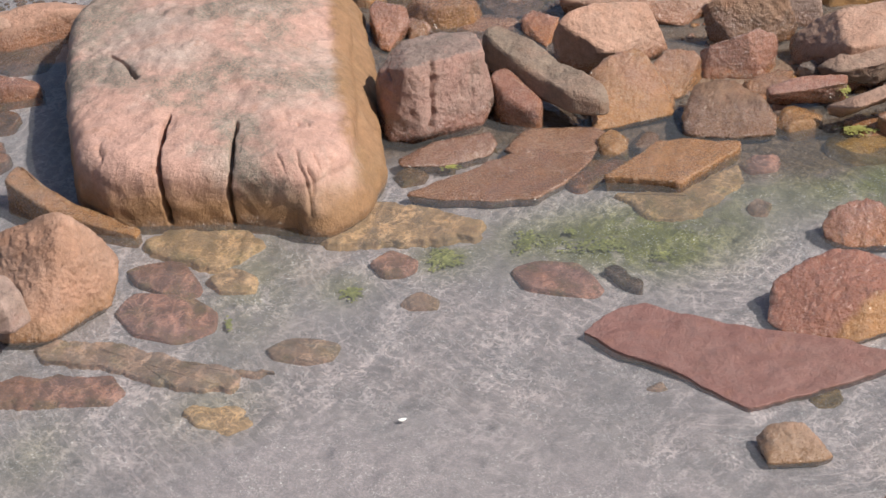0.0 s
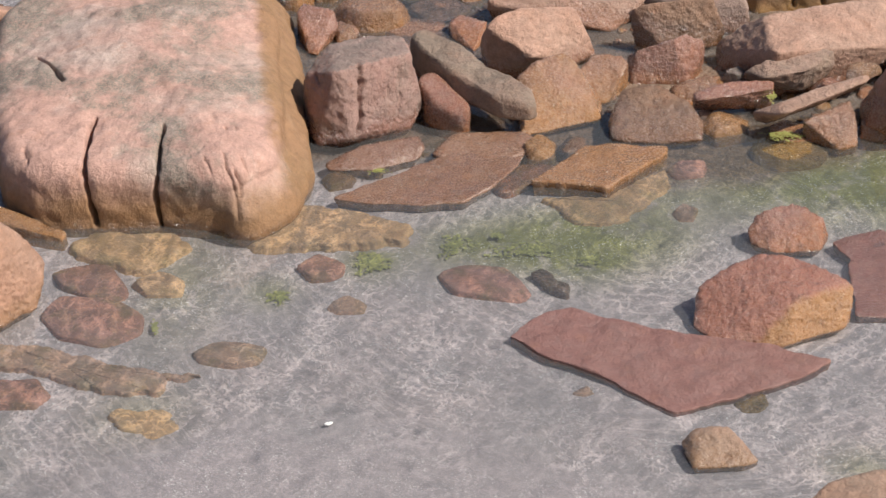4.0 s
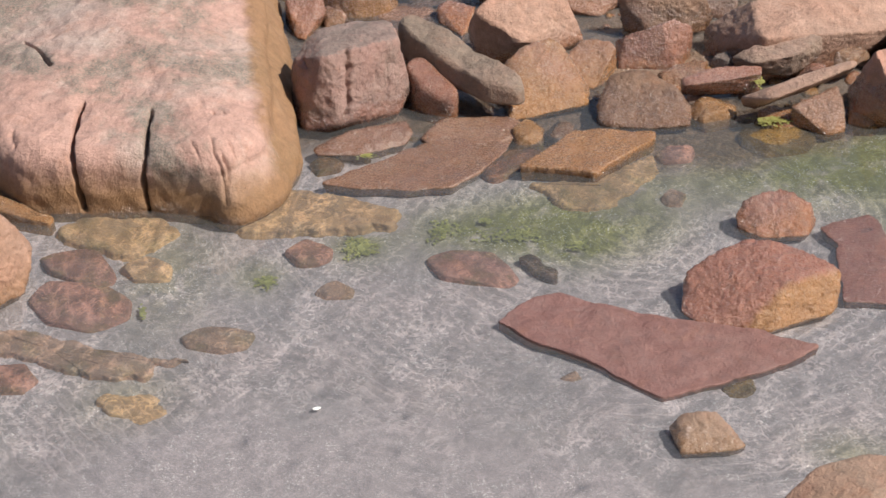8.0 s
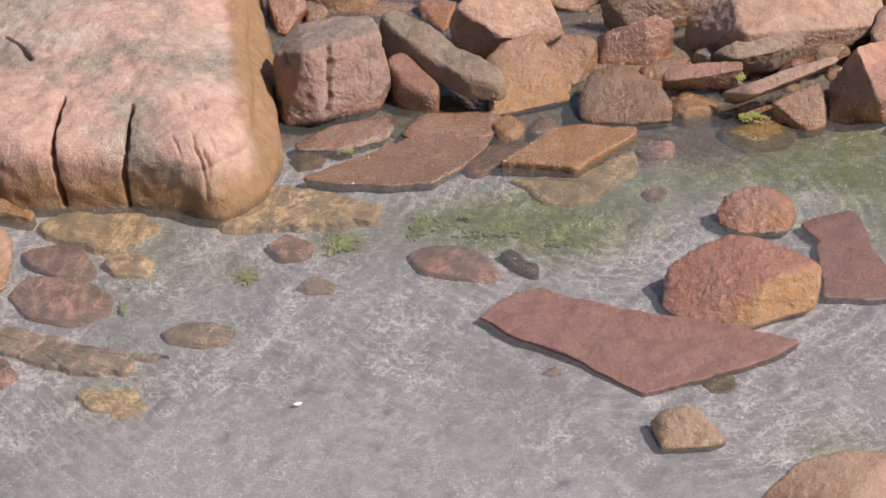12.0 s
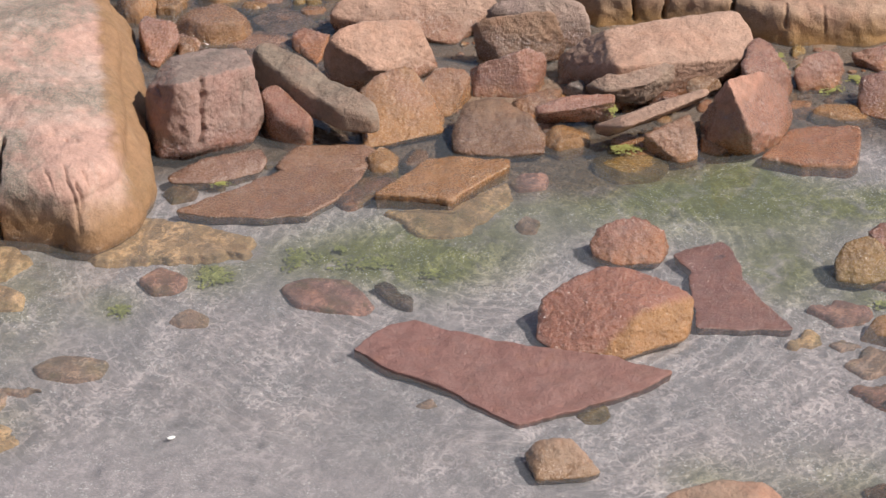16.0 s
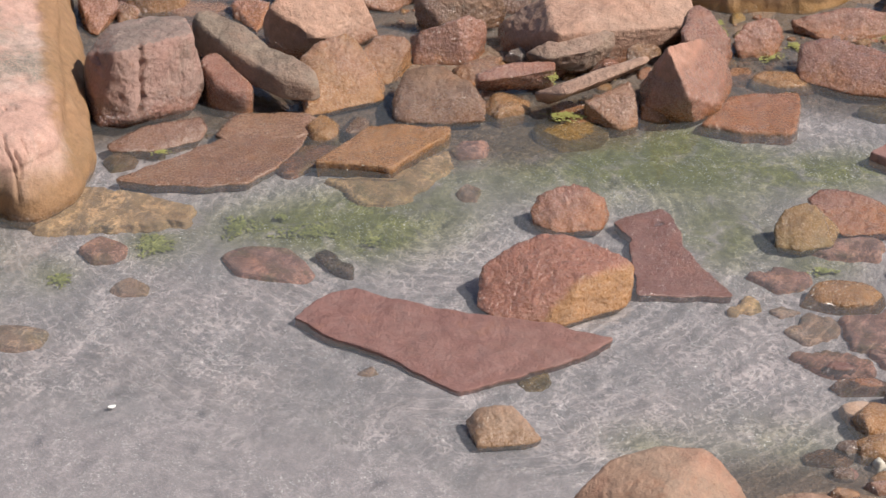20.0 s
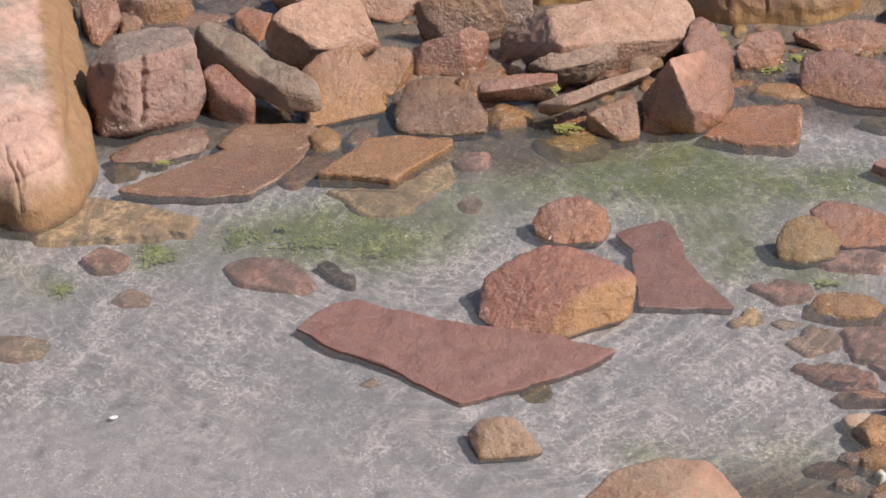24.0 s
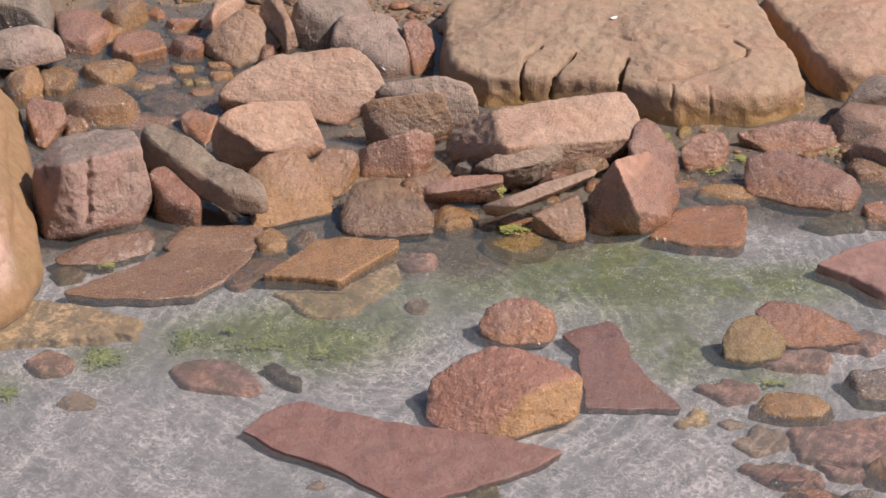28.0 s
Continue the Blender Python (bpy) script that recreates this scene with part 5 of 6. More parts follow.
stone("stone", "submerged flat brown stone", "ochresub", (-6.19, -0.54, -0.05), 0.12, [(-0.66, -0.21), (0.22, -0.51), (0.55, -0.30), (0.74, 0.12), (0.52, 0.37), (-0.52, 0.39), (-0.77, 0.09)], lean=28, edge=0.050, rough=0.018, dome=0.01)
rock("stone", "submerged red stone on the sand", "redsub", (-6.59, -1.28, -0.11), 0.08, [(-151, 0.36, 5), (-115, 0.27, 12), (-107, 0.31, 5), (-7, 0.55, 13), (32, 0.36, 12), (74, 0.36, 8), (146, 0.57, 12)], sharp=12, level=5)
rock("stone", "submerged broad red stone", "redsub", (-6.39, -2.14, -0.11), 0.08, [(-144, 0.47, 17), (-106, 0.46, 9), (-48, 0.60, 13), (5, 0.62, 13), (51, 0.50, 6), (86, 0.53, 4), (161, 0.64, 11)], sharp=14, level=5)
rock("stone", "small submerged brown stone", "ochresub", (-5.72, -1.32, -0.10), 0.09, [(-137, 0.23, 16), (-88, 0.24, 15), (3, 0.33, 13), (68, 0.19, 6), (133, 0.26, 8)], sharp=12, level=5)
stone("stone", "long submerged brown stone", "brownsub", (-6.52, -3.16, -0.06), 0.11, [(-1.15, 0.00), (-0.45, -0.06), (0.59, -0.49), (1.21, -0.46), (1.29, -0.14), (-0.11, 0.34), (-1.11, 0.48), (-1.36, 0.30)], lean=28, edge=0.050, rough=0.018, dome=0.01)
stone("stone", "long submerged red stone", "redsub", (-7.55, -3.76, -0.04), 0.14, [(-0.92, -0.27), (-0.44, -0.30), (0.82, -0.17), (0.95, 0.01), (0.78, 0.31), (-0.17, 0.28), (-0.99, 0.03)], lean=28, edge=0.050, rough=0.018, dome=0.01)
rock("stone", "brown weedy stone in the water", "brownsub", (-4.60, -2.79, -0.11), 0.08, [(-151, 0.39, 6), (-101, 0.25, 11), (-71, 0.27, 17), (10, 0.44, 12), (81, 0.24, 10), (123, 0.31, 7)], sharp=10, level=5)
stone("stone", "submerged flat ochre stone", "ochresub", (-5.32, -4.26, -0.08), 0.09, [(-0.38, -0.02), (0.08, -0.35), (0.45, -0.29), (0.17, 0.31), (-0.49, 0.24)], lean=28, edge=0.050, rough=0.018, dome=0.01)
stone("stone", "thin submerged dark stone", "brownsub", (-5.09, -3.26, -0.09), 0.08, [(-0.02, -0.09), (0.25, 0.02), (0.09, 0.08), (-0.27, 0.00)], lean=28, edge=0.050, rough=0.018, dome=0.01)
rock("stone", "long pale pink granite stone", "pink", (-9.57, 5.07, 0.13), 0.32, [(-144, 0.97, 16), (-86, 0.50, 8), (-63, 0.28, 15), (-58, 0.29, 6), (-14, 0.84, 10), (100, 0.37, 7), (119, 0.20, 11)], sharp=16, level=5)
rock("stone", "small pink stone on the shore", "pink", (-10.22, 4.87, 0.27), 0.12, [(-161, 0.32, 15), (-79, 0.23, 6), (-6, 0.31, 16), (61, 0.30, 10), (123, 0.18, 9)], sharp=14, level=5)
rock("stone", "flat red stone in the shade of a boulder", "red", (-9.71, 3.29, 0.01), 0.20, [(-159, 0.51, 10), (-89, 0.31, 12), (-70, 0.30, 12), (14, 0.51, 13), (94, 0.28, 16), (115, 0.26, 14)], sharp=18, level=5)
stone("stone", "low grey stone in shallow water", "greypink", (-9.74, 4.36, -0.02), 0.15, [(-0.03, -0.48), (0.41, -0.20), (0.51, 0.52), (0.12, 0.33), (-0.74, 0.04)], lean=5, edge=0.050)
stone("stone", "low brown stone in the shade", "brown", (-9.64, 2.54, -0.01), 0.16, [(-0.20, -0.32), (0.25, -0.23), (0.34, 0.10), (0.04, 0.33), (-0.33, 0.16)], lean=5, edge=0.050)
stone("stone", "low grey-pink stone in shallow water", "greypink", (-9.54, 1.52, 0.00), 0.17, [(-0.19, -0.34), (0.19, -0.33), (0.36, -0.05), (0.09, 0.40), (-0.34, 0.23)], lean=5, edge=0.050)
rock("stone", "wet red stone in shallow water", "redsub", (0.88, 1.75, -0.10), 0.09, [(-150, 0.25, 14), (-79, 0.21, 11), (-10, 0.24, 13), (58, 0.21, 3), (139, 0.16, 12)], sharp=12, level=5)
rock("stone", "weedy olive stone at the water line", "olive", (2.26, 2.18, -0.09), 0.10, [(-174, 0.52, 6), (-137, 0.49, 5), (-76, 0.38, 9), (-26, 0.46, 5), (43, 0.43, 9), (79, 0.40, 5), (139, 0.51, 10)], sharp=12, level=5)
rock("stone", "small tan stone under water", "brownsub", (0.85, 0.62, -0.11), 0.08, [(-166, 0.16, 13), (-89, 0.19, 6), (-17, 0.14, 4), (55, 0.15, 8), (143, 0.13, 14)], sharp=10, level=5)
stone("stone", "submerged olive stone on the bed", "olive", (6.72, 2.91, -0.02), 0.15, [(-0.23, -0.20), (0.33, -0.15), (0.45, 0.10), (-0.08, 0.24), (-0.48, -0.04)], lean=5, edge=0.050)
rock("stone", "dark purplish stone in the water", "red", (7.44, 3.10, -0.04), 0.15, [(-165, 0.37, 10), (-91, 0.27, 6), (-24, 0.32, 16), (68, 0.24, 12), (122, 0.25, 11)], sharp=12, level=5)
rock("stone", "dark wet stone in shallow water", "grey", (6.50, -1.33, -0.05), 0.14, [(-157, 0.41, 4), (-97, 0.28, 11), (-33, 0.40, 9), (58, 0.25, 16), (77, 0.25, 12), (131, 0.39, 10)], sharp=12, level=5)
rock("stone", "dark rounded stone in shallow water", "grey", (6.57, -1.08, -0.05), 0.14, [(-164, 0.26, 10), (-86, 0.17, 11), (3, 0.27, 7), (82, 0.17, 16), (124, 0.19, 13)], sharp=10, level=5)
stone("stone", "low brown stone in shallow water", "brownsub", (4.65, -2.01, -0.08), 0.09, [(-0.08, -0.14), (0.21, -0.01), (0.09, 0.13), (-0.20, 0.04)], lean=28, edge=0.050, rough=0.018, dome=0.01)
stone("stone", "red-brown slab corner in shallow water", "redsub", (5.85, -3.00, -0.05), 0.12, [(-0.14, -0.12), (0.29, -0.17), (0.23, 0.08), (-0.36, 0.19)], lean=28, edge=0.050, rough=0.018, dome=0.01)
rock("stone", "tan stone lying in shallow water", "tan", (6.42, -3.05, -0.04), 0.15, [(-116, 0.31, 16), (-62, 0.23, 6), (26, 0.29, 14), (107, 0.24, 7), (174, 0.34, 13)], sharp=12, level=5)
rock("stone", "small brown stone in shallow water", "brown", (4.72, 3.83, -0.09), 0.10, [(-179, 0.21, 11), (-88, 0.22, 11), (-41, 0.17, 9), (36, 0.17, 12), (124, 0.16, 10)], sharp=12, level=5)
rock("stone", "small ochre stone among larger ones", "ochrepink", (-0.08, 3.94, -0.01), 0.18, [(-148, 0.16, 4), (-60, 0.18, 12), (20, 0.15, 11), (127, 0.14, 4)], sharp=12, level=5)
rock("stone", "dark flat stone between others", "brown", (0.99, 3.62, -0.00), 0.19, [(-155, 0.34, 16), (-82, 0.27, 6), (-11, 0.34, 10), (83, 0.30, 5), (128, 0.26, 3)], sharp=14, level=5)
rock("stone", "grey stone in the wet gap", "grey", (1.58, 3.86, 0.18), 0.08, [(-119, 0.10, 11), (-17, 0.15, 14), (77, 0.17, 7), (138, 0.14, 15)], sharp=12, level=5)
rock("stone", "small red stone under the stack", "red", (2.83, 3.52, 0.23), 0.08, [(-116, 0.16, 10), (-30, 0.19, 7), (65, 0.21, 13), (132, 0.15, 14)], sharp=12, level=5)
rock("stone", "red flat stone behind the long grey one", "red", (-2.88, 4.06, 0.18), 0.08, [(-143, 0.11, 7), (-72, 0.30, 14), (34, 0.14, 4), (103, 0.30, 7)], sharp=12, level=5)
rock("stone", "dark grey rounded stone at the water line", "grey", (5.78, -4.01, 0.02), 0.21, [(-175, 0.27, 9), (-86, 0.29, 9), (-7, 0.24, 16), (97, 0.26, 16), (149, 0.27, 7)], sharp=12, level=5)
rock("stone", "small purplish stone in shallow water", "redsub", (4.93, -5.27, -0.10), 0.09, [(-138, 0.12, 10), (-69, 0.12, 10), (2, 0.16, 14), (80, 0.13, 14), (134, 0.12, 8)], sharp=10, level=5)
stone("stone", "olive stone under shallow water", "brownsub", (5.29, -4.09, -0.04), 0.13, [(-0.04, -0.22), (0.16, -0.07), (0.15, 0.16), (-0.05, 0.18), (-0.20, -0.04)], lean=28, edge=0.050, rough=0.018, dome=0.01)
rock("stone", "orange stone at the water line", "tan", (4.49, -5.88, -0.05), 0.14, [(-171, 0.21, 12), (-101, 0.21, 12), (-48, 0.16, 11), (13, 0.20, 10), (95, 0.20, 14), (146, 0.18, 5)], sharp=12, level=5)
stone("stone", "small submerged orange stone", "ochresub", (4.15, -1.94, -0.05), 0.12, [(-0.13, -0.21), (0.16, -0.06), (0.24, 0.12), (0.05, 0.21), (-0.25, -0.07)], lean=28, edge=0.050, rough=0.018, dome=0.01)
stone("stone", "submerged flat brown stone", "brownsub", (4.94, -2.39, -0.06), 0.11, [(-0.30, -0.25), (-0.04, -0.30), (0.29, -0.12), (0.31, 0.22), (-0.02, 0.33), (-0.34, -0.03)], lean=28, edge=0.050, rough=0.018, dome=0.01)
rock("stone", "low wet red-ochre stone in a shore pool", "ochrepink", (-4.19, 8.57, 0.03), 0.13, [(-177, 0.54, 21), (-139, 0.49, 12), (-72, 0.55, 8), (-27, 0.54, 17), (29, 0.51, 5), (85, 0.49, 10), (141, 0.51, 10)], sharp=10, level=4, rough=0.06)
rock("stone", "flat wet yellow ochre stone in a shore pool", "ochre", (-4.44, 6.81, -0.02), 0.08, [(-173, 0.27, 19), (-136, 0.30, 5), (-82, 0.41, 10), (-15, 0.29, 11), (28, 0.33, 11), (72, 0.43, 11), (143, 0.34, 14)], sharp=10, level=4, rough=0.06)
rock("stone", "flat ochre stone resting on a purplish one", "ochre", (-3.69, 7.19, 0.01), 0.11, [(-191, 0.33, 9), (-133, 0.14, 5), (-73, 0.11, 7), (-28, 0.22, 20), (32, 0.18, 20), (84, 0.10, 5), (142, 0.17, 17)], sharp=10, level=4, rough=0.06)
rock("stone", "purplish flat stone under an ochre one", "greypink", (-3.95, 7.04, -0.04), 0.07, [(-191, 0.36, 16), (-130, 0.24, 19), (-86, 0.19, 11), (-33, 0.25, 19), (24, 0.28, 21), (74, 0.20, 16), (140, 0.23, 7)], sharp=10, level=4, rough=0.06)
rock("stone", "flat purplish wet stone in a shore pool", "greypink", (-2.94, 6.88, -0.04), 0.07, [(-186, 0.30, 16), (-117, 0.21, 22), (-85, 0.20, 14), (-31, 0.23, 9), (33, 0.23, 20), (71, 0.19, 22), (142, 0.22, 16)], sharp=10, level=4, rough=0.06)
rock("stone", "broad purplish stone just under the water", "greypink", (-2.72, 6.25, -0.05), 0.05, [(-172, 0.46, 18), (-136, 0.40, 6), (-68, 0.36, 11), (-32, 0.41, 9), (31, 0.41, 8), (72, 0.35, 6), (140, 0.37, 19)], sharp=10, level=4, rough=0.06)
rock("stone", "small ochre stone in a shore pool", "ochre", (-3.17, 6.62, -0.02), 0.08, [(-169, 0.21, 10), (-116, 0.13, 20), (-71, 0.12, 13), (-29, 0.16, 9), (18, 0.19, 22), (91, 0.12, 20), (140, 0.14, 20)], sharp=10, level=4, rough=0.06)
rock("stone", "smooth brown-ochre stone in a shore pool", "ochrepink", (-2.61, 7.18, -0.01), 0.09, [(-185, 0.30, 21), (-131, 0.14, 16), (-71, 0.11, 14), (-27, 0.18, 13), (36, 0.15, 14), (90, 0.10, 10), (133, 0.13, 22)], sharp=10, level=4, rough=0.06)
rock("stone", "small brown stone in a shore pool", "brown", (-2.07, 7.33, -0.01), 0.09, [(-173, 0.24, 13), (-128, 0.13, 16), (-79, 0.10, 18), (-27, 0.17, 19), (39, 0.15, 21), (71, 0.11, 11), (140, 0.15, 20)], sharp=10, level=4, rough=0.06)
rock("stone", "small brown stone in a shore pool", "ochrepink", (-2.02, 6.99, -0.01), 0.09, [(-185, 0.21, 18), (-135, 0.14, 21), (-72, 0.10, 22), (-17, 0.19, 5), (20, 0.18, 10), (73, 0.11, 6), (143, 0.15, 10)], sharp=10, level=4, rough=0.06)
rock("stone", "small olive stone in a shore pool", "olive", (-2.51, 6.77, -0.03), 0.08, [(-190, 0.11, 15), (-116, 0.10, 22), (-87, 0.10, 17), (-20, 0.11, 11), (21, 0.12, 5), (76, 0.11, 18), (140, 0.10, 22)], sharp=10, level=4, rough=0.06)
rock("stone", "small olive-brown stone in a shore pool", "olive", (-2.30, 6.79, -0.03), 0.08, [(-183, 0.15, 14), (-137, 0.12, 15), (-65, 0.11, 16), (-16, 0.15, 22), (24, 0.13, 17), (81, 0.11, 9), (134, 0.11, 5)], sharp=10, level=4, rough=0.06)
rock("stone", "dark pink wet stone in a shore pool", "red", (-2.71, 8.77, 0.01), 0.11, [(-182, 0.48, 22), (-136, 0.20, 17), (-77, 0.14, 20), (-29, 0.26, 17), (25, 0.28, 10), (82, 0.13, 14), (131, 0.18, 15)], sharp=10, level=4, rough=0.06)
rock("stone", "dark wet red stone leaning in a shore pool", "red", (-2.53, 7.86, 0.06), 0.16, [(-169, 0.31, 14), (-136, 0.24, 19), (-82, 0.22, 9), (-16, 0.29, 22), (29, 0.26, 20), (86, 0.22, 13), (140, 0.26, 14)], sharp=10, level=4, rough=0.06)
rock("stone", "flat pinkish grey stone beside a leaning slab", "greypink", (-4.01, 5.40, -0.01), 0.09, [(-184, 0.21, 20), (-127, 0.23, 8), (-87, 0.23, 14), (-23, 0.22, 14), (33, 0.20, 16), (76, 0.26, 9), (120, 0.22, 19)], sharp=10, level=4, rough=0.06)
rock("stone", "broad wet grey-pink stone behind a block", "greypink", (-3.02, 5.47, -0.04), 0.06, [(-175, 0.45, 22), (-135, 0.39, 18), (-73, 0.39, 20), (-15, 0.51, 20), (25, 0.46, 11), (89, 0.37, 7), (127, 0.37, 18)], sharp=10, level=4, rough=0.06)
rock("stone", "wet grey-pink stone behind a block", "greypink", (-3.46, 5.04, -0.04), 0.07, [(-178, 0.45, 20), (-118, 0.23, 20), (-71, 0.24, 15), (-23, 0.34, 22), (35, 0.28, 12), (74, 0.21, 7), (135, 0.26, 18)], sharp=10, level=4, rough=0.06)
rock("stone", "wet ochre stone at the back of a pool", "ochre", (-3.57, 9.06, 0.10), 0.20, [(-168, 0.31, 20), (-138, 0.16, 12), (-73, 0.11, 8), (-18, 0.22, 14), (32, 0.17, 10), (82, 0.10, 10), (121, 0.11, 22)], sharp=10, level=4, rough=0.06)
rock("stone", "brown wet stone beside a boulder", "brown", (-2.29, 6.49, -0.03), 0.08, [(-189, 0.23, 7), (-133, 0.17, 8), (-70, 0.16, 9), (-35, 0.17, 20), (27, 0.20, 16), (89, 0.14, 14), (123, 0.17, 21)], sharp=10, level=4, rough=0.06)
rock("stone", "wet pink stone at the edge of a pool", "redsub", (-2.89, 5.00, -0.05), 0.05, [(-185, 0.28, 22), (-125, 0.17, 22), (-82, 0.15, 14), (-23, 0.21, 12), (36, 0.19, 17), (72, 0.16, 15), (122, 0.18, 7)], sharp=10, level=4, rough=0.06)
rock("stone", "tan rounded stone under shallow water", "brownsub", (5.25, -4.10, -0.04), 0.06, [(-171, 0.20, 19), (-134, 0.18, 20), (-64, 0.17, 21), (-35, 0.19, 6), (36, 0.19, 18), (84, 0.17, 8), (122, 0.19, 20)], sharp=10, level=4, rough=0.06)
rock("stone", "dark stone beside an orange one", "grey", (5.03, -4.82, -0.02), 0.08, [(-172, 0.17, 17), (-131, 0.12, 15), (-65, 0.12, 17), (-26, 0.15, 16), (31, 0.15, 18), (91, 0.11, 6), (134, 0.13, 10)], sharp=10, level=4, rough=0.06)
rock("stone", "small white pebble on the shore", "shellpale", (5.30, -5.14, -0.01), 0.09, [(-182, 0.07, 6), (-135, 0.07, 20), (-66, 0.09, 16), (-35, 0.08, 18), (23, 0.07, 11), (71, 0.09, 16), (140, 0.08, 20)], sharp=10, level=4, rough=0.06)
rock("stone", "dark purplish oval pebble", "grey", (4.88, -5.31, -0.03), 0.08, [(-188, 0.15, 13), (-120, 0.12, 12), (-87, 0.10, 16), (-13, 0.15, 6), (32, 0.13, 20), (88, 0.10, 15), (126, 0.12, 10)], sharp=10, level=4, rough=0.06)
rock("stone", "tan pebble at the water line", "tan", (4.85, -5.68, -0.01), 0.09, [(-191, 0.20, 12), (-124, 0.12, 16), (-71, 0.10, 16), (-29, 0.15, 19), (19, 0.16, 11), (90, 0.10, 18), (137, 0.12, 19)], sharp=10, level=4, rough=0.06)
rock("stone", "pale grey-green pebble with a rough top", "greypink", (5.26, -5.57, 0.00), 0.10, [(-190, 0.19, 18), (-135, 0.11, 21), (-74, 0.11, 7), (-30, 0.14, 7), (38, 0.12, 12), (83, 0.10, 6), (121, 0.12, 19)], sharp=10, level=4, rough=0.06)
rock("stone", "dark stone under a pale pink one", "wetslab", (5.15, -3.26, -0.04), 0.06, [(-184, 0.25, 6), (-117, 0.11, 21), (-72, 0.10, 12), (-33, 0.15, 8), (18, 0.22, 10), (82, 0.11, 11), (134, 0.14, 16)], sharp=10, level=4, rough=0.06)
rock("stone", "small brown pebble at the water line", "brown", (5.13, -5.90, -0.02), 0.08, [(-180, 0.15, 17), (-127, 0.11, 5), (-66, 0.11, 19), (-14, 0.16, 22), (18, 0.14, 7), (86, 0.10, 17), (127, 0.11, 7)], sharp=10, level=4, rough=0.06)
# </stones>

# ================= cobbles, gravel, seaweed, shells =================
FIELDS = [  # x from, x to, y from, y to, how many, largest radius
# <fields>
    (-4.38, -0.9, 5.20, 8.57, 34, 0.13),
    (-0.55, 5.19, 2.82, 5.70, 40, 0.12),
    (-3.96, -1.51, 1.36, 2.17, 10, 0.06),
    (4.58, 5.81, -6.10, -5.29, 7, 0.14),
    (4.42, 7.16, 3.86, 4.88, 14, 0.08),
    (-11.07, -9.3, 4.9, 6.4, 8, 0.14),
    (-6.39, -1.14, 8.34, 11.15, 40, 0.16),
    (-1.21, 1.58, 8.54, 10.82, 16, 0.16),
# </fields>
]
COBBLE_KINDS = [
    ("red", "small wet reddish cobble among larger stones"),
    ("ochre", "small wet ochre cobble among larger stones"),
    ("brown", "small dark brown cobble among larger stones"),
    ("greypink", "small grey-pink cobble among larger stones"),
    ("olive", "small olive cobble among larger stones"),
]


def cobble_mesh(material, seed):
    rng = random.Random(seed)
    sides = [(a + rng.uniform(-20, 20), rng.uniform(0.75, 1.05), rng.uniform(0, 18)) for a in range(-180, 180, 60)]
    pts, _ = stone_points(0.55, sides, 7, 4, (rng.uniform(-0.2, 0.2), rng.uniform(-0.2, 0.2)), 0.07, (), seed)
    me = bpy.data.meshes.new("cobble")
    me.from_pydata(pts.tolist(), [], ball(4)[1])
    me.shade_smooth()
    me.materials.append(STONE[material])
    return me


COBBLES = [(cobble_mesh(m, 500 + 7 * i + k), text) for i, (m, text) in enumerate(COBBLE_KINDS) for k in range(3)]
rng = random.Random(11)
taken = []
for x0, x1, y0, y1, count, largest in FIELDS:
    for _ in range(count):
        for _try in range(12):
            x, y, r = rng.uniform(x0, x1), rng.uniform(y0, y1), largest * rng.uniform(0.55, 1.5)
            if all((x - a) ** 2 + (y - b) ** 2 > (0.8 * (r + c)) ** 2 for a, b, c in taken):
                break
        taken.append((x, y, r))
        me, text = rng.choice(COBBLES)
        ob = new("cobble", me)
        ob.location = (x, y, bed(x, y) + r * 0.22)
        ob.rotation_euler = (rng.uniform(-0.2, 0.2), rng.uniform(-0.2, 0.2), rng.uniform(0, 6.3))
        ob.scale = (r * rng.uniform(0.9, 1.4), r * rng.uniform(0.7, 1.1), r * rng.uniform(0.5, 0.9))
        tagged(ob, text, "cobble", "cobbles on the shore")


GRAVELLY = [FIELDS[i] for i in (0, 0, 1, 4, 5, 6, 7)]


def gravel(name, label, material, count, seed):
    """Fine stones too many to count, in one mesh."""
    g = random.Random(seed)
    base, tris = ball(2)
    verts, faces = [], []
    for _ in range(count):
        x0, x1, y0, y1, n, largest = g.choice(GRAVELLY)
        x, y, r = g.uniform(x0, x1), g.uniform(y0, y1), g.uniform(0.012, 0.035) * g.uniform(0.8, 2.0)
        s = np.array([r * g.uniform(0.8, 1.5), r * g.uniform(0.8, 1.3), r * g.uniform(0.5, 0.9)])
        p = base * s * (1 + 0.25 * np.random.rand(len(base), 1))
        k = len(verts)
        verts += (p + np.array([x, y, bed(x, y) + r * 0.3])).tolist()
        faces += [[a + k for a in f] for f in tris]
    me = bpy.data.meshes.new(name)
    me.from_pydata(verts, [], faces)
    me.shade_smooth()
    me.materials.append(STONE[material])
    tagged(new(name, me), label, "gravel", kind="stuff")


gravel("gravel", "wet reddish gravel between the shore stones", "red", 350, 3)
gravel("gravel", "wet ochre gravel between the shore stones", "ochre", 300, 4)
gravel("gravel", "dark brown gravel between the shore stones", "brown", 300, 5)
gravel("gravel", "pale grey-pink gravel between the shore stones", "greypink", 350, 6)


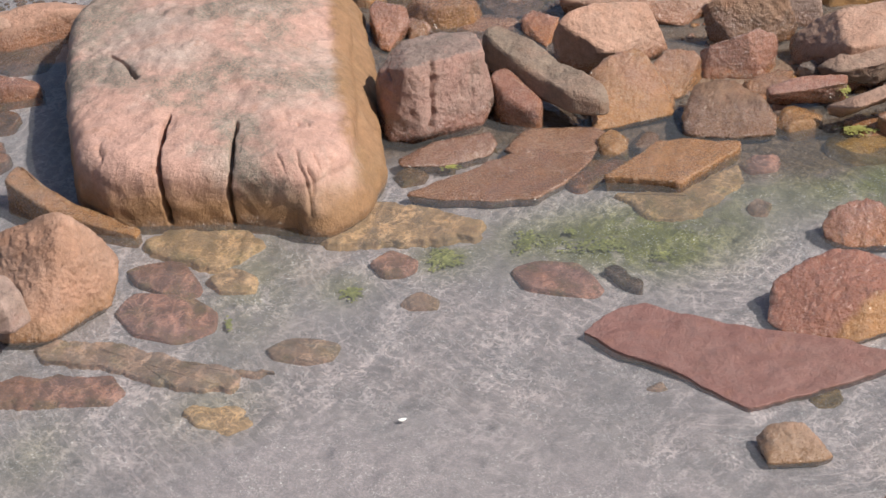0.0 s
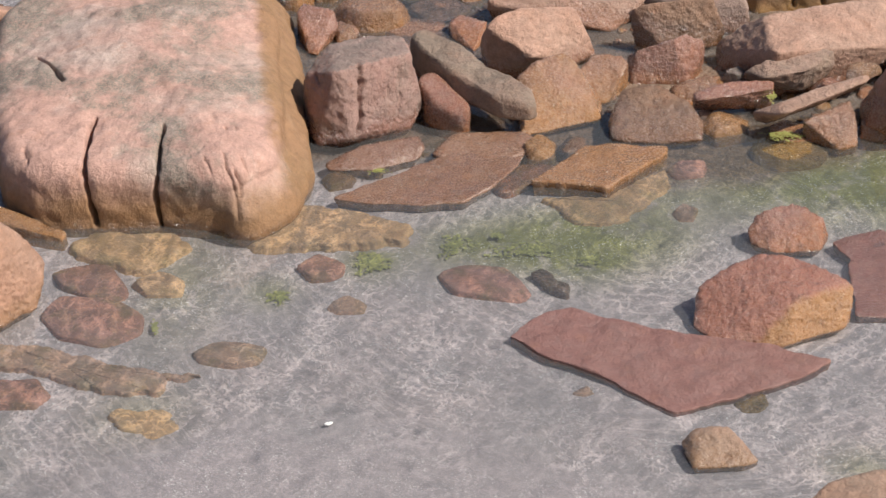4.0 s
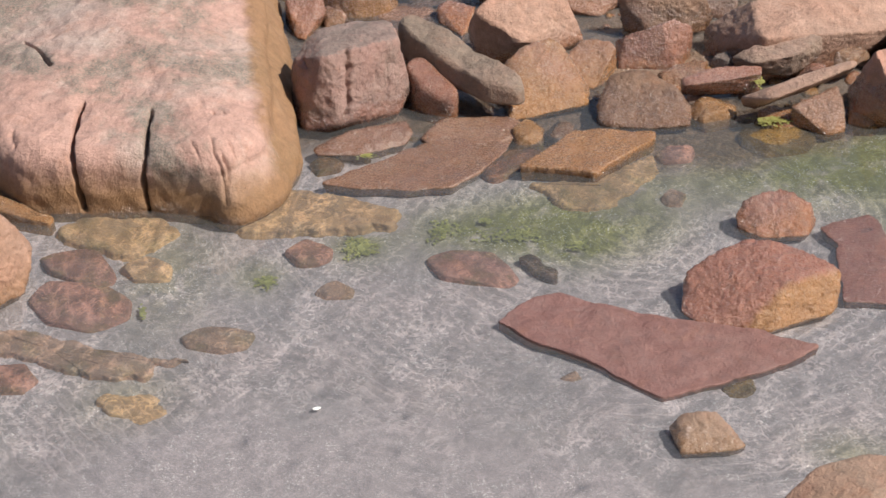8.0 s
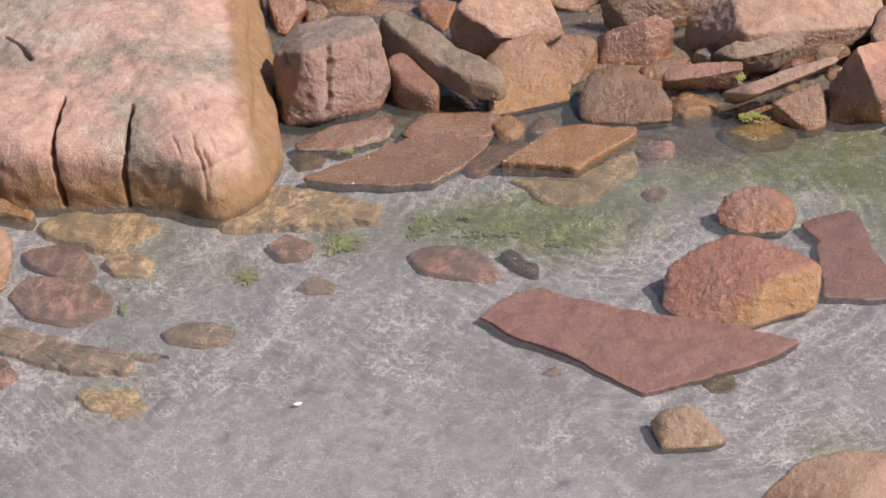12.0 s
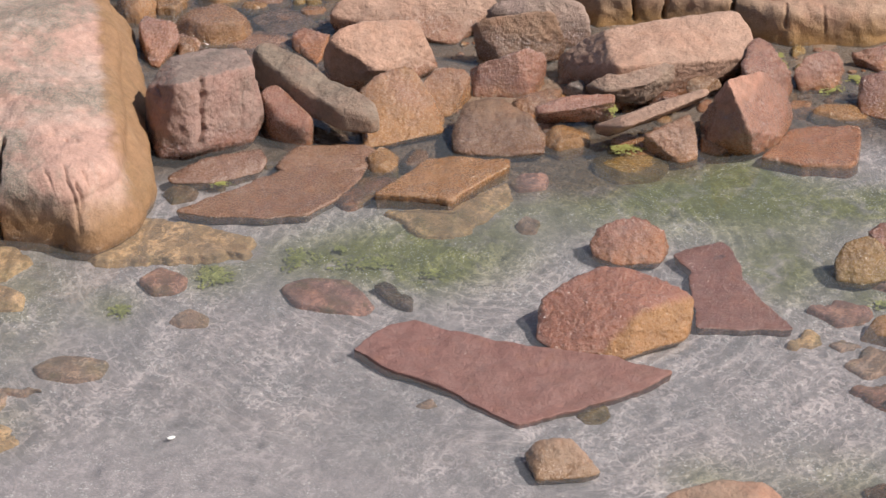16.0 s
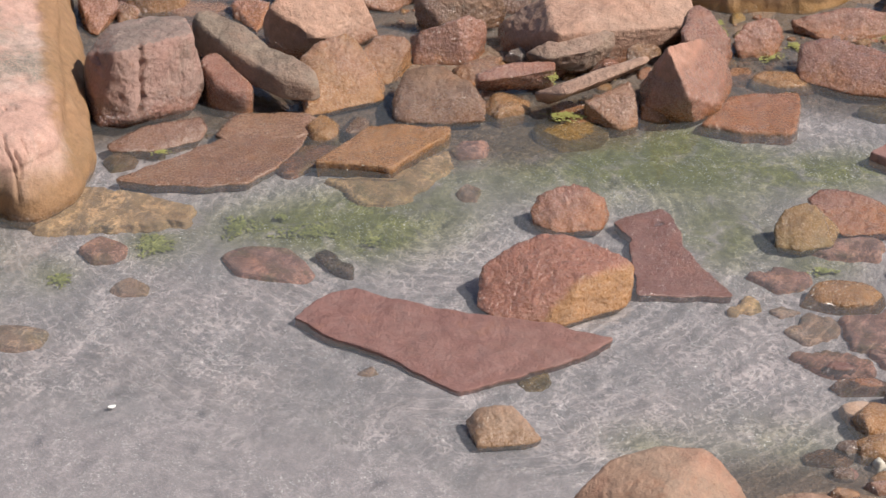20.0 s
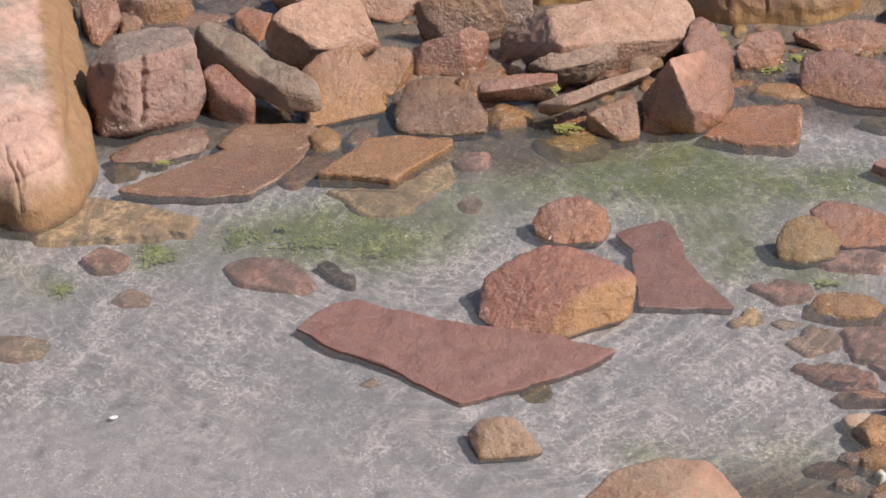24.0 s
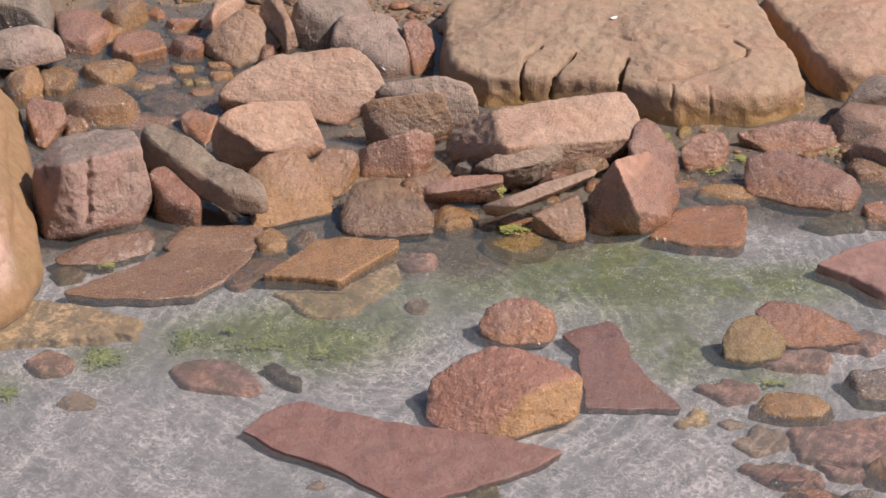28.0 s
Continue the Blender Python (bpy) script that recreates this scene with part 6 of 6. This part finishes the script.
def tuft(place, rx, ry, count):
    """A mat of small rumpled leaves of sea lettuce."""
    g = random.Random(int(place[0] * 100) + count)
    verts, faces = [], []
    for _ in range(count * 3):
        a, q = g.uniform(0, 6.3), 1.25 * g.random() ** 0.75
        q *= 0.75 + 0.9 * noise.noise(Vector((math.cos(a) * 1.9, math.sin(a) * 1.9, place[0] * 3)))
        x, y, z = rx * q * math.cos(a), ry * q * math.sin(a), 0.015 * g.random() + 0.02 * max(0.0, 1 - q * q)
        r, turn, tip, lean = g.uniform(0.009, 0.024), g.uniform(0, 6.3), g.uniform(-0.03, 0.03), g.uniform(-0.03, 0.03)
        k = len(verts)
        verts.append((x, y, z + r * g.uniform(0.0, 0.15)))
        for i in range(6):
            t = turn + i * math.pi / 3
            s = r * g.uniform(0.6, 1.2)
            dx, dy = s * math.cos(t), s * math.sin(t)
            verts.append((x + dx, y + dy, z + tip * dx + lean * dy))
        faces += [(k, k + 1 + i, k + 1 + (i + 1) % 6) for i in range(6)]
    me = bpy.data.meshes.new("seaweed")
    me.from_pydata(verts, [], faces)
    me.shade_smooth()
    me.materials.append(WEED if place[2] > -0.03 else WEED_LOW)
    ob = new("seaweed", me)
    ob.location = place
    tagged(ob, "yellow-green seaweed clump growing in the shallows", "seaweed", kind="stuff")


# <tufts>
tuft((-2.08, -0.25, -0.12), 0.23, 0.27, 90)
tuft((-1.20, -0.35, -0.12), 0.40, 0.19, 100)
tuft((-3.10, -0.69, -0.12), 0.20, 0.22, 140)
tuft((-4.17, -1.51, -0.12), 0.14, 0.16, 80)
tuft((-1.55, -0.06, -0.08), 0.08, 0.06, 30)
tuft((2.20, 2.41, 0.05), 0.26, 0.12, 90)
tuft((2.02, 3.12, 0.25), 0.10, 0.16, 40)
tuft((5.19, 4.30, 0.00), 0.16, 0.17, 50)
tuft((5.58, 4.61, 0.00), 0.14, 0.12, 40)
tuft((5.23, -1.10, -0.10), 0.18, 0.10, 60)
tuft((-5.99, -0.32, -0.10), 0.35, 0.07, 60)
tuft((-5.59, -2.27, -0.10), 0.05, 0.13, 30)
tuft((-3.22, 1.40, -0.02), 0.15, 0.07, 40)
tuft((-0.36, -0.56, -0.10), 0.15, 0.12, 50)
tuft((-4.48, -0.06, -0.08), 0.08, 0.10, 30)
tuft((6.92, 4.92, 0.00), 0.25, 0.31, 30)
tuft((4.50, 5.07, 0.05), 0.12, 0.24, 40)
# </tufts>


def shell(place, size, turn, label):
    """A white shell flake: a shallow fluted cap."""
    base, tris = ball(3)
    ang = np.arctan2(base[:, 1], base[:, 0])
    p = base * np.array([1.0, 0.55, 0.22]) * (1 + 0.06 * np.cos(ang * 11))[:, None] * size
    p[:, 2] += 0.15 * size * base[:, 0] ** 2
    me = bpy.data.meshes.new("shell")
    me.from_pydata(p.tolist(), [], tris)
    me.shade_smooth()
    me.materials.append(SHELL)
    ob = new("shell", me)
    ob.location, ob.rotation_euler = place, (0.1, -0.1, turn)
    tagged(ob, label, "shell")


shell((3.95, 7.8, 0.72), 0.06, 0.4, "white shell lying on a granite outcrop")
shell((3.86, 7.45, 0.66), 0.03, 1.2, "small white shell lying on a granite outcrop")
shell((-3.25, -4.26, 0.004), 0.05, 0.2, "white shell flake floating on the water")
